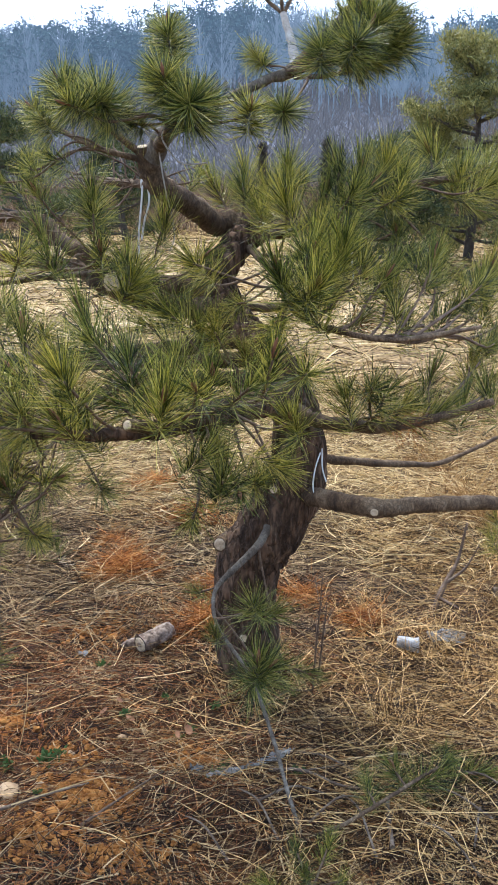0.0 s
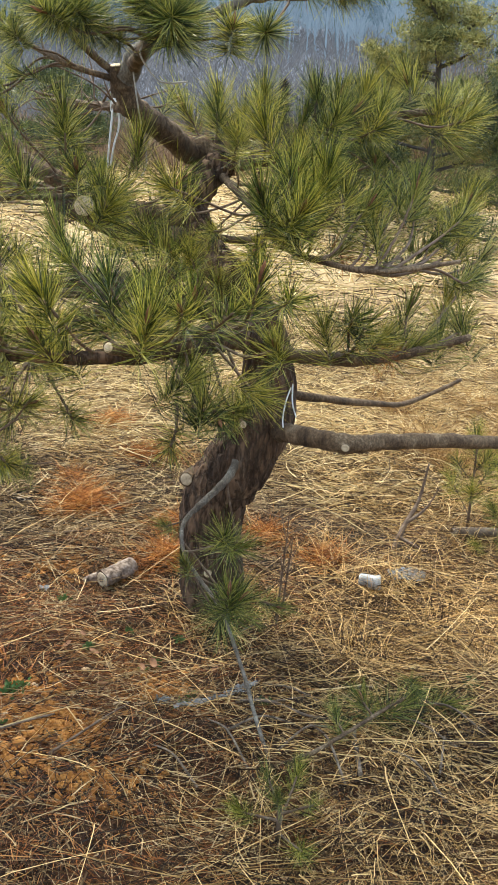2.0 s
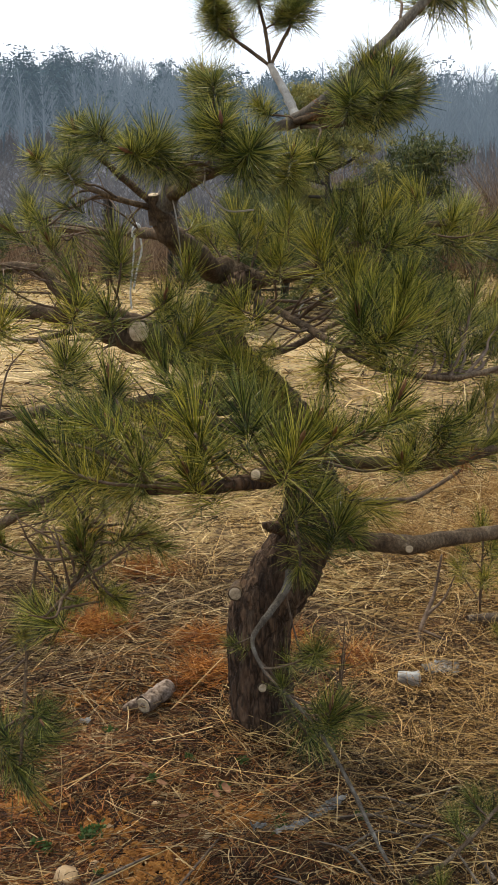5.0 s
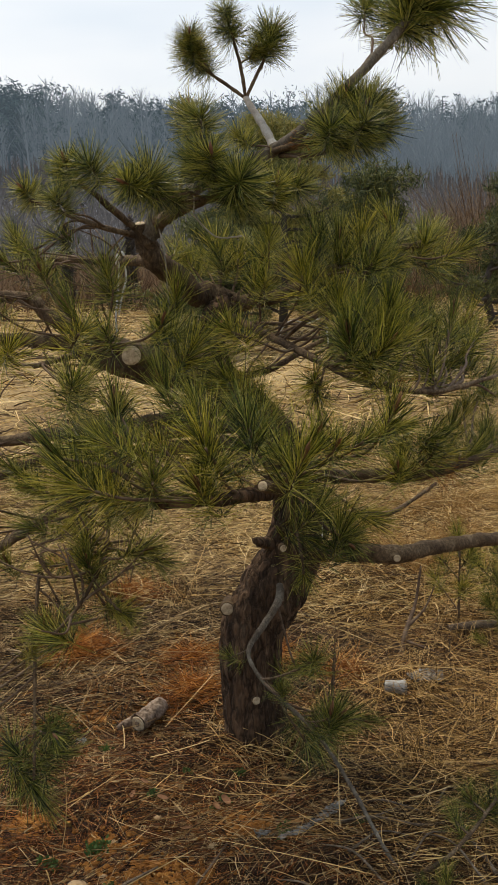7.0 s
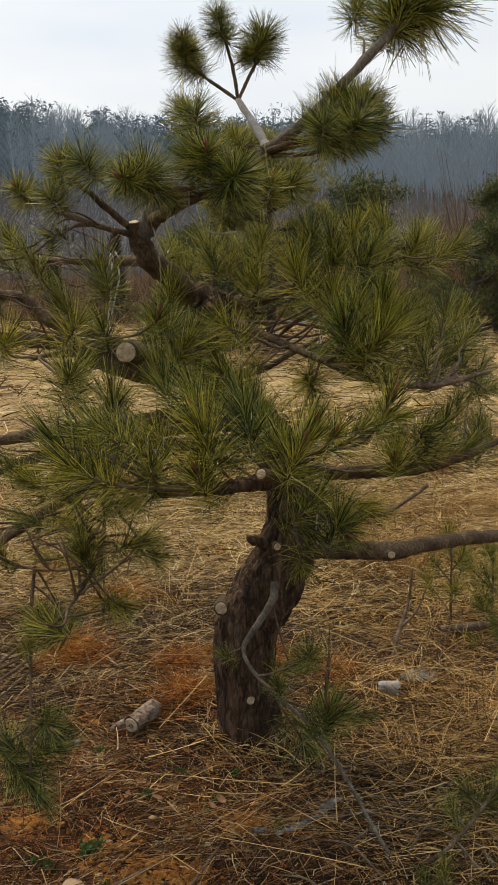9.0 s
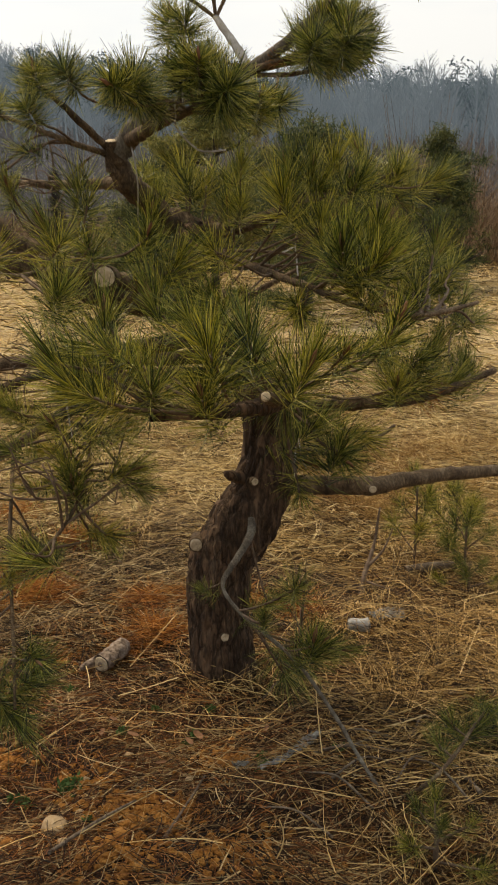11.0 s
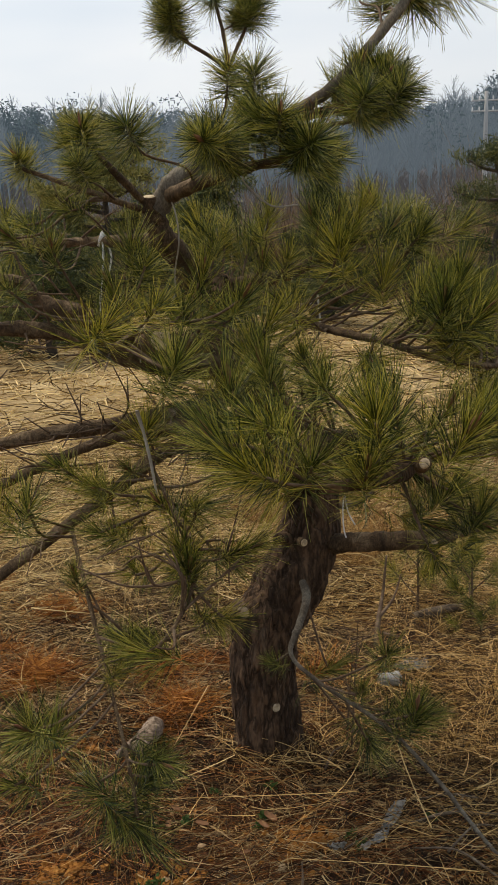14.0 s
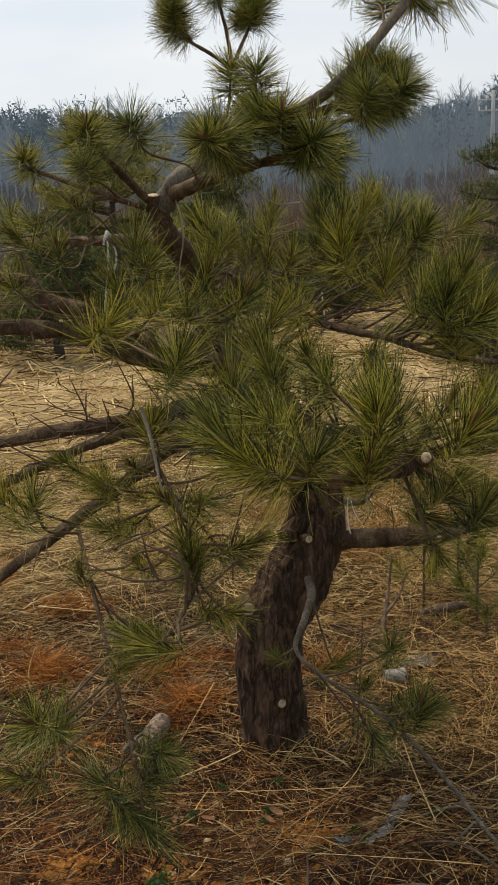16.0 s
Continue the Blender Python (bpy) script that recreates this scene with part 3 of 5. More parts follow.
TUFTS = [make_tuft(100 + k, 235 + 40 * (k % 4), 0.066 + 0.008 * (k % 4), (M_NEEDLE, M_NEEDLE_DEEP, M_NEEDLE_YELLOW, M_NEEDLE, M_NEEDLE_DEEP)[k % 5], 1.2 + 0.15 * (k % 3)) for k in range(12)]
POMPOMS = [make_tuft(160 + k, 740, 0.062 + 0.005 * (k % 3), M_NEEDLE if k % 3 == 0 else M_NEEDLE_DEEP, 1.85, 0.05) for k in range(6)]
DEAD_TUFT = make_tuft(190, 130, 0.075, M_RUST_FRESH, 1.9, 0.05)
DEEP_TUFTS = [TUFTS[k] for k in (1, 4, 6, 9, 11)]
BUD = to_mesh("bud", *tube([(0, 0, 0.008), (0, 0, 0.022), (0, 0, 0.036), (0, 0, 0.050)], [0.003, 0.0055, 0.0045, 0.001], 9, 3, 0.3, 220), M_BUD, True)

pine = thing("pine_tree", (0.0, 2.663, 0.04), "gnarled old pine with a leaning furrowed trunk", "pine tree")
# each limb: its curve, first and last radius, and where its shoots end
SPINE = [(0.000, 2.663, -0.000), (0.000, 2.663, 0.116), (-0.010, 2.663, 0.299), (0.000, 2.654, 0.463), (0.068, 2.634, 0.589), (0.130, 2.634, 0.714), (0.145, 2.644, 0.849), (0.106, 2.673, 1.003),
         (0.029, 2.702, 1.110), (-0.058, 2.750, 1.206), (-0.087, 2.808, 1.303), (-0.035, 2.866, 1.385), (0.012, 2.890, 1.418)]
SPINE_RADII = [0.112, 0.100, 0.094, 0.096, 0.098, 0.088, 0.074, 0.062, 0.056, 0.052, 0.049, 0.046, 0.042]
trunk = part("trunk", to_mesh("trunk", *tube(SPINE, SPINE_RADII, 110, 22, 0.06, 20, True, 0.012), M_BARK, True), pine, "dark furrowed trunk with deep bark plates")
twig_count = 0


BOUGHS = []


def limb(points, r0, r1, pale=False, label="", bark=None):
    """One limb of the pine."""
    pts = np.array(points, float)
    radii = np.array(r0, float) if r1 is None else np.linspace(r0, r1, len(pts))
    crooked = smooth_line(pts, 3)
    thick = np.interp(np.linspace(0, 1, len(crooked)), np.linspace(0, 1, len(pts)), radii)
    crooked[1:-1] += np.random.default_rng(len(BOUGHS)).normal(0, 0.07, (len(crooked) - 2, 3)) * thick[1:-1, None]
    ob = part("limb", to_mesh("limb", *tube(crooked, thick, 16, 5, 0.22, 60), bark or (M_LICHEN if r1 is None else M_PALE_TWIG if pale else M_LIMB), True), pine, label)
    line = smooth_line(pts, 10)
    BOUGHS.append((ob, line, np.interp(np.linspace(0, 1, len(line)), np.linspace(0, 1, len(pts)), radii)))
    return ob


def shoot(x, y, z, size=1.0, lean=0.75):
    """A twig from the nearest limb, ending in a brush of needles."""
    global twig_count
    end = np.array((x, y, z))
    best = None
    for ob, line, radii in BOUGHS:
        d = np.linalg.norm(line - end, axis=1) + 0.12 * np.linspace(0, 1, len(line)) + 0.5 * np.clip(line[:, 2] - z - 0.05, 0, 1)
        k = int(np.argmin(d))
        if best is None or d[k] < best[0]:
            best = (d[k], k, ob, line, radii)
    _, k, ob, line, radii = best
    gap = np.linalg.norm(end - line[k])
    k = max(0, k - int(len(line) * min(0.25, gap * 0.6)))
    start = line[k]
    ahead = unit(line[min(k + 2, len(line) - 1)] - line[max(k - 2, 0)])
    gap = np.linalg.norm(end - start)
    ahead = ahead * max(0.0, float(np.dot(ahead, end - start)) / max(gap, 1e-6))
    twig_count += 1
    r = np.random.default_rng(400 + twig_count)
    if gap > 0.03:
        a = start + ahead * gap * 0.10 + (end - start) * 0.26 + r.normal(0, 0.02, 3) * gap
        b = end - np.array((0, 0, 0.05 * gap)) - (end - start) * 0.28 + r.normal(0, 0.025, 3) * gap
        thick = min(radii[k] * 0.7, 0.0026 + 0.004 * gap)
        part("twig", to_mesh("twig", *tube([start, a, b, end], [thick, thick * 0.9, 0.0030, 0.0026], 7, 5, 0.12, 90), M_TWIG, True), ob)
        axis = unit(end - b)
    else:
        axis = unit(ahead)
    lean = lean * r.uniform(0.3, 0.95)
    axis = unit(axis * (1.0 - abs(lean) * 0.55) + np.array((0, -0.3, 1.0)) * lean + r.normal(0, 0.3, 3))
    scale = size * r.uniform(0.9, 1.1)
    turn = Vector(axis).to_track_quat("Z", "Y").to_matrix().to_4x4() @ pose(0, 0, 0, 0, 0, r.uniform(0, 360))
    place = Matrix.Translation(end) @ turn @ Matrix.Scale(scale, 4)
    part("needle_tuft", POMPOMS[twig_count % 6] if z > 1.68 else DEEP_TUFTS[twig_count % 5] if z < 0.75 else TUFTS[twig_count % 12], ob, "", place)
    if twig_count % 3 == 0:
        part("bud", BUD, ob, "", place)


# the crooked leader above the fork
BOUGHS.append((trunk, smooth_line(SPINE[7:], 10), np.linspace(0.06, 0.042, 51)))
limb([(0.010, 2.895, 1.409), (-0.058, 2.914, 1.447), (-0.106, 2.876, 1.447), (-0.164, 2.770, 1.505), (-0.232, 2.712, 1.544), (-0.265, 2.692, 1.602), (-0.270, 2.683, 1.660)], 0.037, 0.029)
# the arm that runs right from the crook, and the long shoots on top
limb([(-0.265, 2.683, 1.631), (-0.20, 2.66, 1.712), (-0.07, 2.69, 1.778), (0.06, 2.74, 1.838), (0.118, 2.722, 1.858), (0.182, 2.58, 1.917), (0.319, 2.578, 2.04), (0.45, 2.61, 2.17), (0.52, 2.62, 2.24)], [0.030, 0.024, 0.013, 0.013, 0.019, 0.015, 0.0135, 0.012, 0.009], None)
limb([(0.105, 2.70, 1.850), (0.16, 2.62, 1.868), (0.23, 2.57, 1.885), (0.30, 2.545, 1.905)], 0.009, 0.005)
limb([(0.120, 2.70, 1.838), (0.19, 2.62, 1.835), (0.26, 2.57, 1.845), (0.31, 2.55, 1.86)], 0.007, 0.004)
limb([(0.12, 2.72, 1.857), (0.20, 2.62, 1.87), (0.28, 2.57, 1.885), (0.36, 2.56, 1.905)], 0.014, 0.006)
limb([(0.123, 2.769, 1.867), (0.118, 2.88, 1.94), (0.098, 3.005, 2.031)], 0.014, 0.010, pale=True, label="pale weathered limb with thin forked shoots")
limb([(0.098, 3.005, 2.03), (0.05, 3.05, 2.075), (-0.012, 3.13, 2.14), (-0.04, 3.12, 2.19)], 0.006, 0.004)
limb([(0.098, 3.005, 2.03), (0.085, 3.0, 2.11), (0.065, 3.0, 2.19), (0.04, 3.0, 2.27)], 0.006, 0.004)
limb([(0.098, 3.005, 2.03), (0.13, 3.01, 2.09), (0.165, 3.015, 2.15), (0.184, 3.018, 2.20)], 0.006, 0.004)
limb([(-0.241, 2.673, 1.660), (-0.212, 2.509, 1.689), (-0.183, 2.335, 1.708), (-0.154, 2.200, 1.718)], 0.020, 0.008)
limb([(-0.265, 2.692, 1.621), (-0.347, 2.654, 1.689), (-0.415, 2.625, 1.746), (-0.482, 2.577, 1.795)], 0.011, 0.006)
limb([(-0.265, 2.692, 1.621), (-0.405, 2.644, 1.660), (-0.50, 2.70, 1.70), (-0.576, 2.76, 1.735)], 0.009, 0.005)
# limbs to the left
limb([(-0.235, 2.72, 1.555), (-0.30, 2.95, 1.555), (-0.40, 3.12, 1.555), (-0.55, 3.30, 1.56)], 0.018, 0.010)
limb([(-0.077, 2.779, 1.264), (-0.241, 2.731, 1.283), (-0.386, 2.721, 1.332), (-0.492, 2.731, 1.389), (-0.546, 2.789, 1.409), (-0.618, 2.818, 1.467), (-0.820, 2.895, 1.457)], 0.034, 0.012)
limb([(-0.058, 2.750, 1.206), (-0.241, 2.702, 1.235), (-0.396, 2.721, 1.278), (-0.502, 2.760, 1.332), (-0.675, 2.818, 1.351), (-0.917, 2.895, 1.370)], 0.036, 0.014)
limb([(-0.029, 2.702, 1.139), (-0.193, 2.663, 1.119), (-0.367, 2.663, 1.100), (-0.569, 2.721, 1.081), (-0.917, 2.798, 1.042)], 0.028, 0.014)
limb([(0.029, 2.683, 1.081), (-0.145, 2.606, 1.090), (-0.309, 2.567, 1.090), (-0.521, 2.557, 1.076), (-0.772, 2.606, 0.974)], 0.022, 0.010)
limb([(0.068, 2.663, 1.023), (-0.116, 2.586, 1.042), (-0.309, 2.528, 1.052), (-0.463, 2.490, 0.984), (-0.598, 2.490, 0.907), (-0.820, 2.509, 0.772)], 0.024, 0.012)
# hanging sprays before the left limbs
limb([(-0.386, 2.490, 1.023), (-0.444, 2.219, 1.013), (-0.482, 1.978, 0.965), (-0.540, 1.911, 0.888), (-0.598, 1.901, 0.830)], 0.006, 0.003)
limb([(-0.598, 2.461, 0.907), (-0.637, 2.171, 0.781), (-0.656, 1.949, 0.617), (-0.666, 1.862, 0.521)], 0.005, 0.003)
# the limb that comes towards the path
limb([(0.087, 2.644, 0.974), (0.039, 2.364, 1.042), (-0.029, 2.046, 1.100), (-0.116, 1.814, 1.139), (-0.232, 1.698, 1.148), (-0.405, 1.689, 1.148)], [0.050, 0.043, 0.033, 0.024, 0.015, 0.008], None, bark=M_BARK)
# limbs to the right
limb([(0.116, 2.634, 0.955), (0.183, 2.384, 0.979), (0.275, 2.080, 1.052), (0.396, 2.094, 1.061), (0.560, 2.123, 1.100)], 0.022, 0.008)
limb([(0.145, 2.683, 0.791), (0.338, 2.798, 0.733), (0.531, 3.040, 0.646), (0.695, 3.233, 0.589), (0.917, 3.377, 0.637)], 0.014, 0.007)
limb([(0.145, 2.625, 0.695), (0.212, 2.490, 0.724), (0.323, 2.335, 0.757), (0.482, 2.374, 0.753), (0.685, 2.461, 0.724), (0.946, 2.528, 0.695)], 0.030, 0.016, label="thick sawn-back lower limb")
limb([(0.000, 2.895, 1.409), (0.097, 2.837, 1.428), (0.193, 2.760, 1.467), (0.309, 2.731, 1.525), (0.482, 2.779, 1.563), (0.637, 2.856, 1.582)], 0.026, 0.008)
limb([(0.000, 2.847, 1.380), (0.058, 2.606, 1.341), (0.087, 2.364, 1.322), (0.097, 2.171, 1.312), (0.154, 2.075, 1.283), (0.318, 2.070, 1.254), (0.531, 2.171, 1.264)], 0.012, 0.005)
limb([(-0.058, 2.770, 1.216), (0.097, 2.847, 1.206), (0.261, 2.914, 1.264), (0.338, 2.943, 1.293)], 0.012, 0.006)
# slim boughs that carry the sprays before the upper left limbs
limb([(-0.386, 2.721, 1.332), (-0.42, 2.50, 1.345), (-0.50, 2.25, 1.365), (-0.60, 2.05, 1.37)], 0.010, 0.005)
limb([(-0.241, 2.702, 1.235), (-0.26, 2.50, 1.31), (-0.30, 2.33, 1.37)], 0.009, 0.005)

# the low branch that hangs from the knot down to the bank
limb([(0.050, 2.53, 0.625), (0.03, 2.47, 0.60), (-0.035, 2.40, 0.56), (-0.092, 2.33, 0.52), (-0.080, 2.17, 0.50), (0.0, 2.04, 0.44), (0.05, 1.92, 0.36), (0.085, 1.82, 0.28), (0.12, 1.72, 0.21)], [0.011, 0.0115, 0.0095, 0.0055, 0.0044, 0.0048, 0.005, 0.0046, 0.004], None, label="grey low branch drooping from a knot to the ground")
limb([(0.115, 1.73, 0.215), (0.2, 1.70, 0.28), (0.30, 1.76, 0.30), (0.38, 1.84, 0.29), (0.47, 1.92, 0.28)], 0.005, 0.004)


def sawn_end(at, way, radius, length=0.03, label="pale sawn branch stub"):
    """A short stub with a clean cut face."""
    a, w = np.array(at, float), unit(np.array(way, float))
    stub = part("stub", to_mesh("stub", *tube([a - w * (length + 0.05), a - w * length * 0.5, a - w * 0.002], [radius * 1.15, radius * 1.08, radius * 1.02], 14, 3, 0.1, 60), M_LIMB, True), pine)
    part("cut_face", to_mesh("cut_face", *tube([a - w * 0.006, a - w * 0.001, a + w * 0.001], [radius * 0.88, radius * 0.84, radius * 0.6], 14, 1, 0.10, 90), M_CUT), stub, label)


sawn_end((-0.089, 2.625, 0.529), (-0.35, -0.92, 0.12), 0.022)
sawn_end((0.323, 2.302, 0.757), (-0.1, -0.98, 0.1), 0.012)
sawn_end((-0.216, 1.612, 1.189), (-0.5, -0.8, 0.3), 0.011)
sawn_end((-0.287, 2.673, 1.664), (-0.1, -0.2, 0.97), 0.018)
sawn_end((-0.352, 2.461, 1.329), (-0.2, -0.95, 0.1), 0.030, 0.2)
sawn_end((-0.019, 2.567, 0.249), (0.0, -0.99, 0.1), 0.015, 0.02)
sawn_end((0.069, 2.548, 0.730), (-0.1, -0.98, 0.15), 0.012, 0.02)


part("stub", to_mesh("stub", *tube([(0.06, 2.62, 0.72), (0.015, 2.58, 0.745), (-0.008, 2.566, 0.756), (-0.018, 2.560, 0.762)], [0.024, 0.016, 0.011, 0.006], 14, 5, 0.45, 70), M_BARK, True), pine, "dark broken branch stub")

# bare dead twigs among the limbs
dead = np.random.default_rng(91)
for low, high, count in ((13, 18, 85), (18, 20, 22)):
    for _ in range(count):
        ob, line, radii = BOUGHS[int(dead.integers(low, min(high, len(BOUGHS))))]
        k = int(dead.integers(len(line) // 3, len(line) - 1))
        start = line[k]
        reach = dead.uniform(0.08, 0.26)
        way = unit(np.array((dead.normal(-0.5, 0.6), dead.normal(-0.4, 0.5), dead.normal(-0.05, 0.45))))
        mid = start + way * reach * 0.5 + dead.normal(0, 0.02, 3)
        end = start + way * reach + (0, 0, dead.uniform(-0.02, 0.07))
        part("twig", to_mesh("twig", *tube([start, mid, end], [0.0035, 0.0026, 0.0014], 6, 5, 0.15, 90), M_TWIG, True), ob)
        if dead.random() < 0.6:
            fork = mid + unit(way + dead.normal(0, 0.6, 3)) * reach * 0.45
            part("twig", to_mesh("twig", *tube([mid, (mid + fork) / 2 + (0, 0, 0.008), fork], [0.0022, 0.0018, 0.001], 5, 4, 0.15, 90), M_TWIG, True), ob)
part("dead_twig", to_mesh("dead_twig", *tube([(-0.522, 2.165, 1.225), (-0.508, 2.16, 1.16), (-0.498, 2.155, 1.09), (-0.488, 2.15, 1.0)], [0.0042, 0.0036, 0.003, 0.0015], 8, 5, 0.2, 70), M_PALE_TWIG, True), BOUGHS[17][0], "pale dead twig hanging down")

# the top shoots
for spot in ((0.43, 2.85, 2.27), (0.04, 3.00, 2.27, 0.7), (0.52, 2.62, 2.25, 1.9, 0.2), (0.49, 2.63, 2.22, 1.8, -0.2), (0.56, 2.62, 2.26, 2.1, 0.1), (0.63, 2.85, 2.24), (0.19, 3.02, 2.22, 1.1, 0.8), (0.05, 3.00, 2.22, 0.9, 0.8), (-0.06, 3.05, 2.21, 0.8), (0.52, 2.85, 2.21, 1.3), (0.18, 3.02, 2.20), (-0.04, 3.12, 2.19, 0.9), (-0.05, 3.07, 2.17, 1, 0.6), (0.15, 3.00, 2.17, 0.9, 0.8), (0.12, 3.00, 2.16, 0.6), (-0.01, 3.15, 2.15), (0.33, 2.56, 1.97, 1.1, 0.2)):
    shoot(*spot)
for spot in ((0.26, 2.57, 1.96, 1.1, 0.3), (0.30, 2.55, 1.95, 1, 0.7), (0.36, 2.55, 1.94, 1, 0.1), (0.29, 2.50, 1.93), (0.31, 2.50, 1.93, 1, 0.2), (0.23, 2.56, 1.92, 1, 0.4), (-0.19, 2.39, 1.91), (0.36, 2.56, 1.90, 1.1, 0.5), (0.25, 2.62, 1.90, 1, 0.5), (0.34, 2.54, 1.90, 1.1, 0), (-0.18, 2.28, 1.89), (0.28, 2.57, 1.89), (0.02, 2.75, 1.89, 0.8), (0.24, 2.35, 1.88), (0.17, 2.40, 1.87), (0.29, 2.54, 1.86, 1, -0.1)):
    shoot(*spot)
for spot in ((-0.47, 2.70, 1.81), (-0.19, 2.23, 1.80), (-0.48, 2.56, 1.80), (-0.19, 2.30, 1.79), (-0.43, 2.39, 1.79), (-0.18, 2.17, 1.79), (-0.32, 2.22, 1.75), (-0.32, 2.17, 1.75), (-0.58, 2.76, 1.75, 0.9), (-0.10, 2.23, 1.74), (-0.13, 2.14, 1.74), (-0.37, 2.12, 1.74), (0.08, 2.40, 1.74, 0.9), (-0.11, 2.18, 1.74), (-0.00, 2.30, 1.73), (-0.51, 2.50, 1.72, 0.9)):
    shoot(*spot)
for spot in ((-0.26, 2.25, 1.71, 0.7),):
    shoot(*spot)
# the upper crown
for spot in ((0.53, 2.90, 1.64), (-0.51, 2.60, 1.63), (-0.62, 2.80, 1.62, 0.8, 0.6), (-0.62, 3.09, 1.62), (0.38, 2.75, 1.61), (-0.59, 2.70, 1.60), (0.25, 2.80, 1.60), (0.11, 2.80, 1.60), (0.70, 2.99, 1.60), (0.11, 3.10, 1.60), (0.25, 2.75, 1.60), (0.45, 2.90, 1.59), (0.31, 2.75, 1.59), (0.51, 2.80, 1.59), (0.41, 2.64, 1.59), (0.64, 2.90, 1.58, 1.1)):
    shoot(*spot)
for spot in ((-0.01, 3.00, 1.57), (-0.16, 2.90, 1.57), (-0.65, 2.60, 1.57), (0.59, 2.77, 1.57), (0.15, 3.00, 1.56), (0.30, 2.48, 1.56), (-0.02, 2.90, 1.55), (0.06, 3.00, 1.55), (-0.11, 3.00, 1.55), (0.24, 2.26, 1.55), (0.23, 2.25, 1.55), (0.21, 2.71, 1.54), (0.70, 2.90, 1.54), (0.38, 2.70, 1.54), (-0.56, 2.60, 1.54), (0.31, 2.70, 1.54)):
    shoot(*spot)
for spot in ((-0.40, 2.50, 1.54, 1.1), (0.59, 2.86, 1.54, 0.8, 0.6), (0.40, 2.58, 1.54), (0.37, 2.50, 1.53), (-0.03, 3.11, 1.53, 0.8, 0.6), (0.12, 3.09, 1.52, 0.8, 0.6), (-0.50, 3.29, 1.52), (0.10, 2.90, 1.52), (0.09, 2.39, 1.52), (-0.39, 2.44, 1.50), (0.65, 2.82, 1.49, 0.8, 0.6), (0.03, 2.54, 1.49), (0.25, 2.73, 1.48, 0.8, 0.6), (0.04, 2.70, 1.48), (0.25, 2.40, 1.47), (0.22, 2.61, 1.47)):
    shoot(*spot)
for spot in ((-0.22, 2.51, 1.47), (-0.69, 2.50, 1.46), (0.22, 2.47, 1.46, 0.8, 0.6)):
    shoot(*spot)
# the middle crown
for spot in ((0.38, 2.52, 1.45, 0.8, 0.6), (0.16, 2.30, 1.45), (0.17, 2.40, 1.45), (-0.50, 2.34, 1.45), (0.20, 2.06, 1.45), (0.24, 2.87, 1.44, 0.8, 0.6), (-0.32, 2.08, 1.44), (0.12, 2.02, 1.44), (-0.50, 2.09, 1.43), (0.13, 2.10, 1.42), (-0.44, 2.10, 1.42), (0.20, 2.20, 1.41), (0.06, 1.93, 1.41), (-0.65, 1.95, 1.41), (0.24, 2.06, 1.41), (0.42, 2.20, 1.41)):
    shoot(*spot)
for spot in ((0.18, 2.06, 1.41), (-0.28, 2.20, 1.40), (-0.30, 2.30, 1.40), (0.38, 2.38, 1.40), (-0.13, 2.24, 1.40), (0.13, 1.90, 1.39), (0.08, 2.01, 1.39, 0.8, 0.6), (0.40, 2.31, 1.39), (-0.13, 2.50, 1.38), (-0.26, 2.10, 1.37), (-0.24, 2.40, 1.37, 0.9), (0.30, 2.16, 1.37), (0.47, 2.40, 1.35), (-0.53, 1.92, 1.34), (0.18, 2.10, 1.34), (-0.25, 2.21, 1.34, 0.8, 0.6)):
    shoot(*spot)
for spot in ((0.32, 2.20, 1.34), (0.57, 2.56, 1.33, 0.8, 0.6), (0.13, 2.17, 1.33), (-0.51, 1.98, 1.33), (-0.34, 1.95, 1.32), (0.13, 2.00, 1.32), (0.33, 2.13, 1.32), (-0.45, 1.87, 1.30), (-0.17, 2.10, 1.30), (-0.30, 1.80, 1.30), (0.04, 1.63, 1.30), (-0.22, 1.70, 1.28), (-0.43, 1.98, 1.28, 0.8, 0.6), (0.62, 2.50, 1.28), (0.26, 2.18, 1.28), (-0.49, 1.67, 1.28)):
    shoot(*spot)
for spot in ((0.07, 2.22, 1.27, 0.8, 0.6), (-0.32, 1.60, 1.27), (0.37, 2.20, 1.26), (-0.57, 1.65, 1.26), (-0.23, 2.19, 1.26, 0.8, 0.6), (-0.52, 1.72, 1.26), (-0.09, 1.57, 1.26), (0.51, 2.40, 1.26), (0.06, 2.17, 1.25)):
    shoot(*spot)
# sprays at the ends of the right-hand limbs
for spot in ((0.65, 2.61, 1.34), (0.55, 2.40, 1.27, 0.9), (0.58, 2.39, 1.33), (0.46, 2.43, 1.40), (0.58, 2.45, 1.11, 0.9), (0.71, 2.94, 1.61), (0.48, 2.45, 1.24, 0.8), (0.62, 2.60, 1.56), (0.60, 2.30, 1.20, 0.8)):
    shoot(*spot)
# sprays close before the bent stem
for spot in ((-0.11, 2.45, 1.33, 0.65, 0.4), (-0.17, 2.40, 1.30, 0.65, 0.4), (-0.05, 2.47, 1.25, 0.65, 0.4), (-0.01, 2.34, 1.16, 0.65, 0.4), (-0.09, 2.26, 1.22, 0.65, 0.4), (-0.03, 2.35, 1.29, 0.65, 0.4), (-0.19, 2.29, 1.27, 0.65, 0.4), (-0.08, 2.18, 1.25, 0.65, 0.4), (-0.26, 2.31, 1.35, 0.65, 0.4)):
    shoot(*spot)
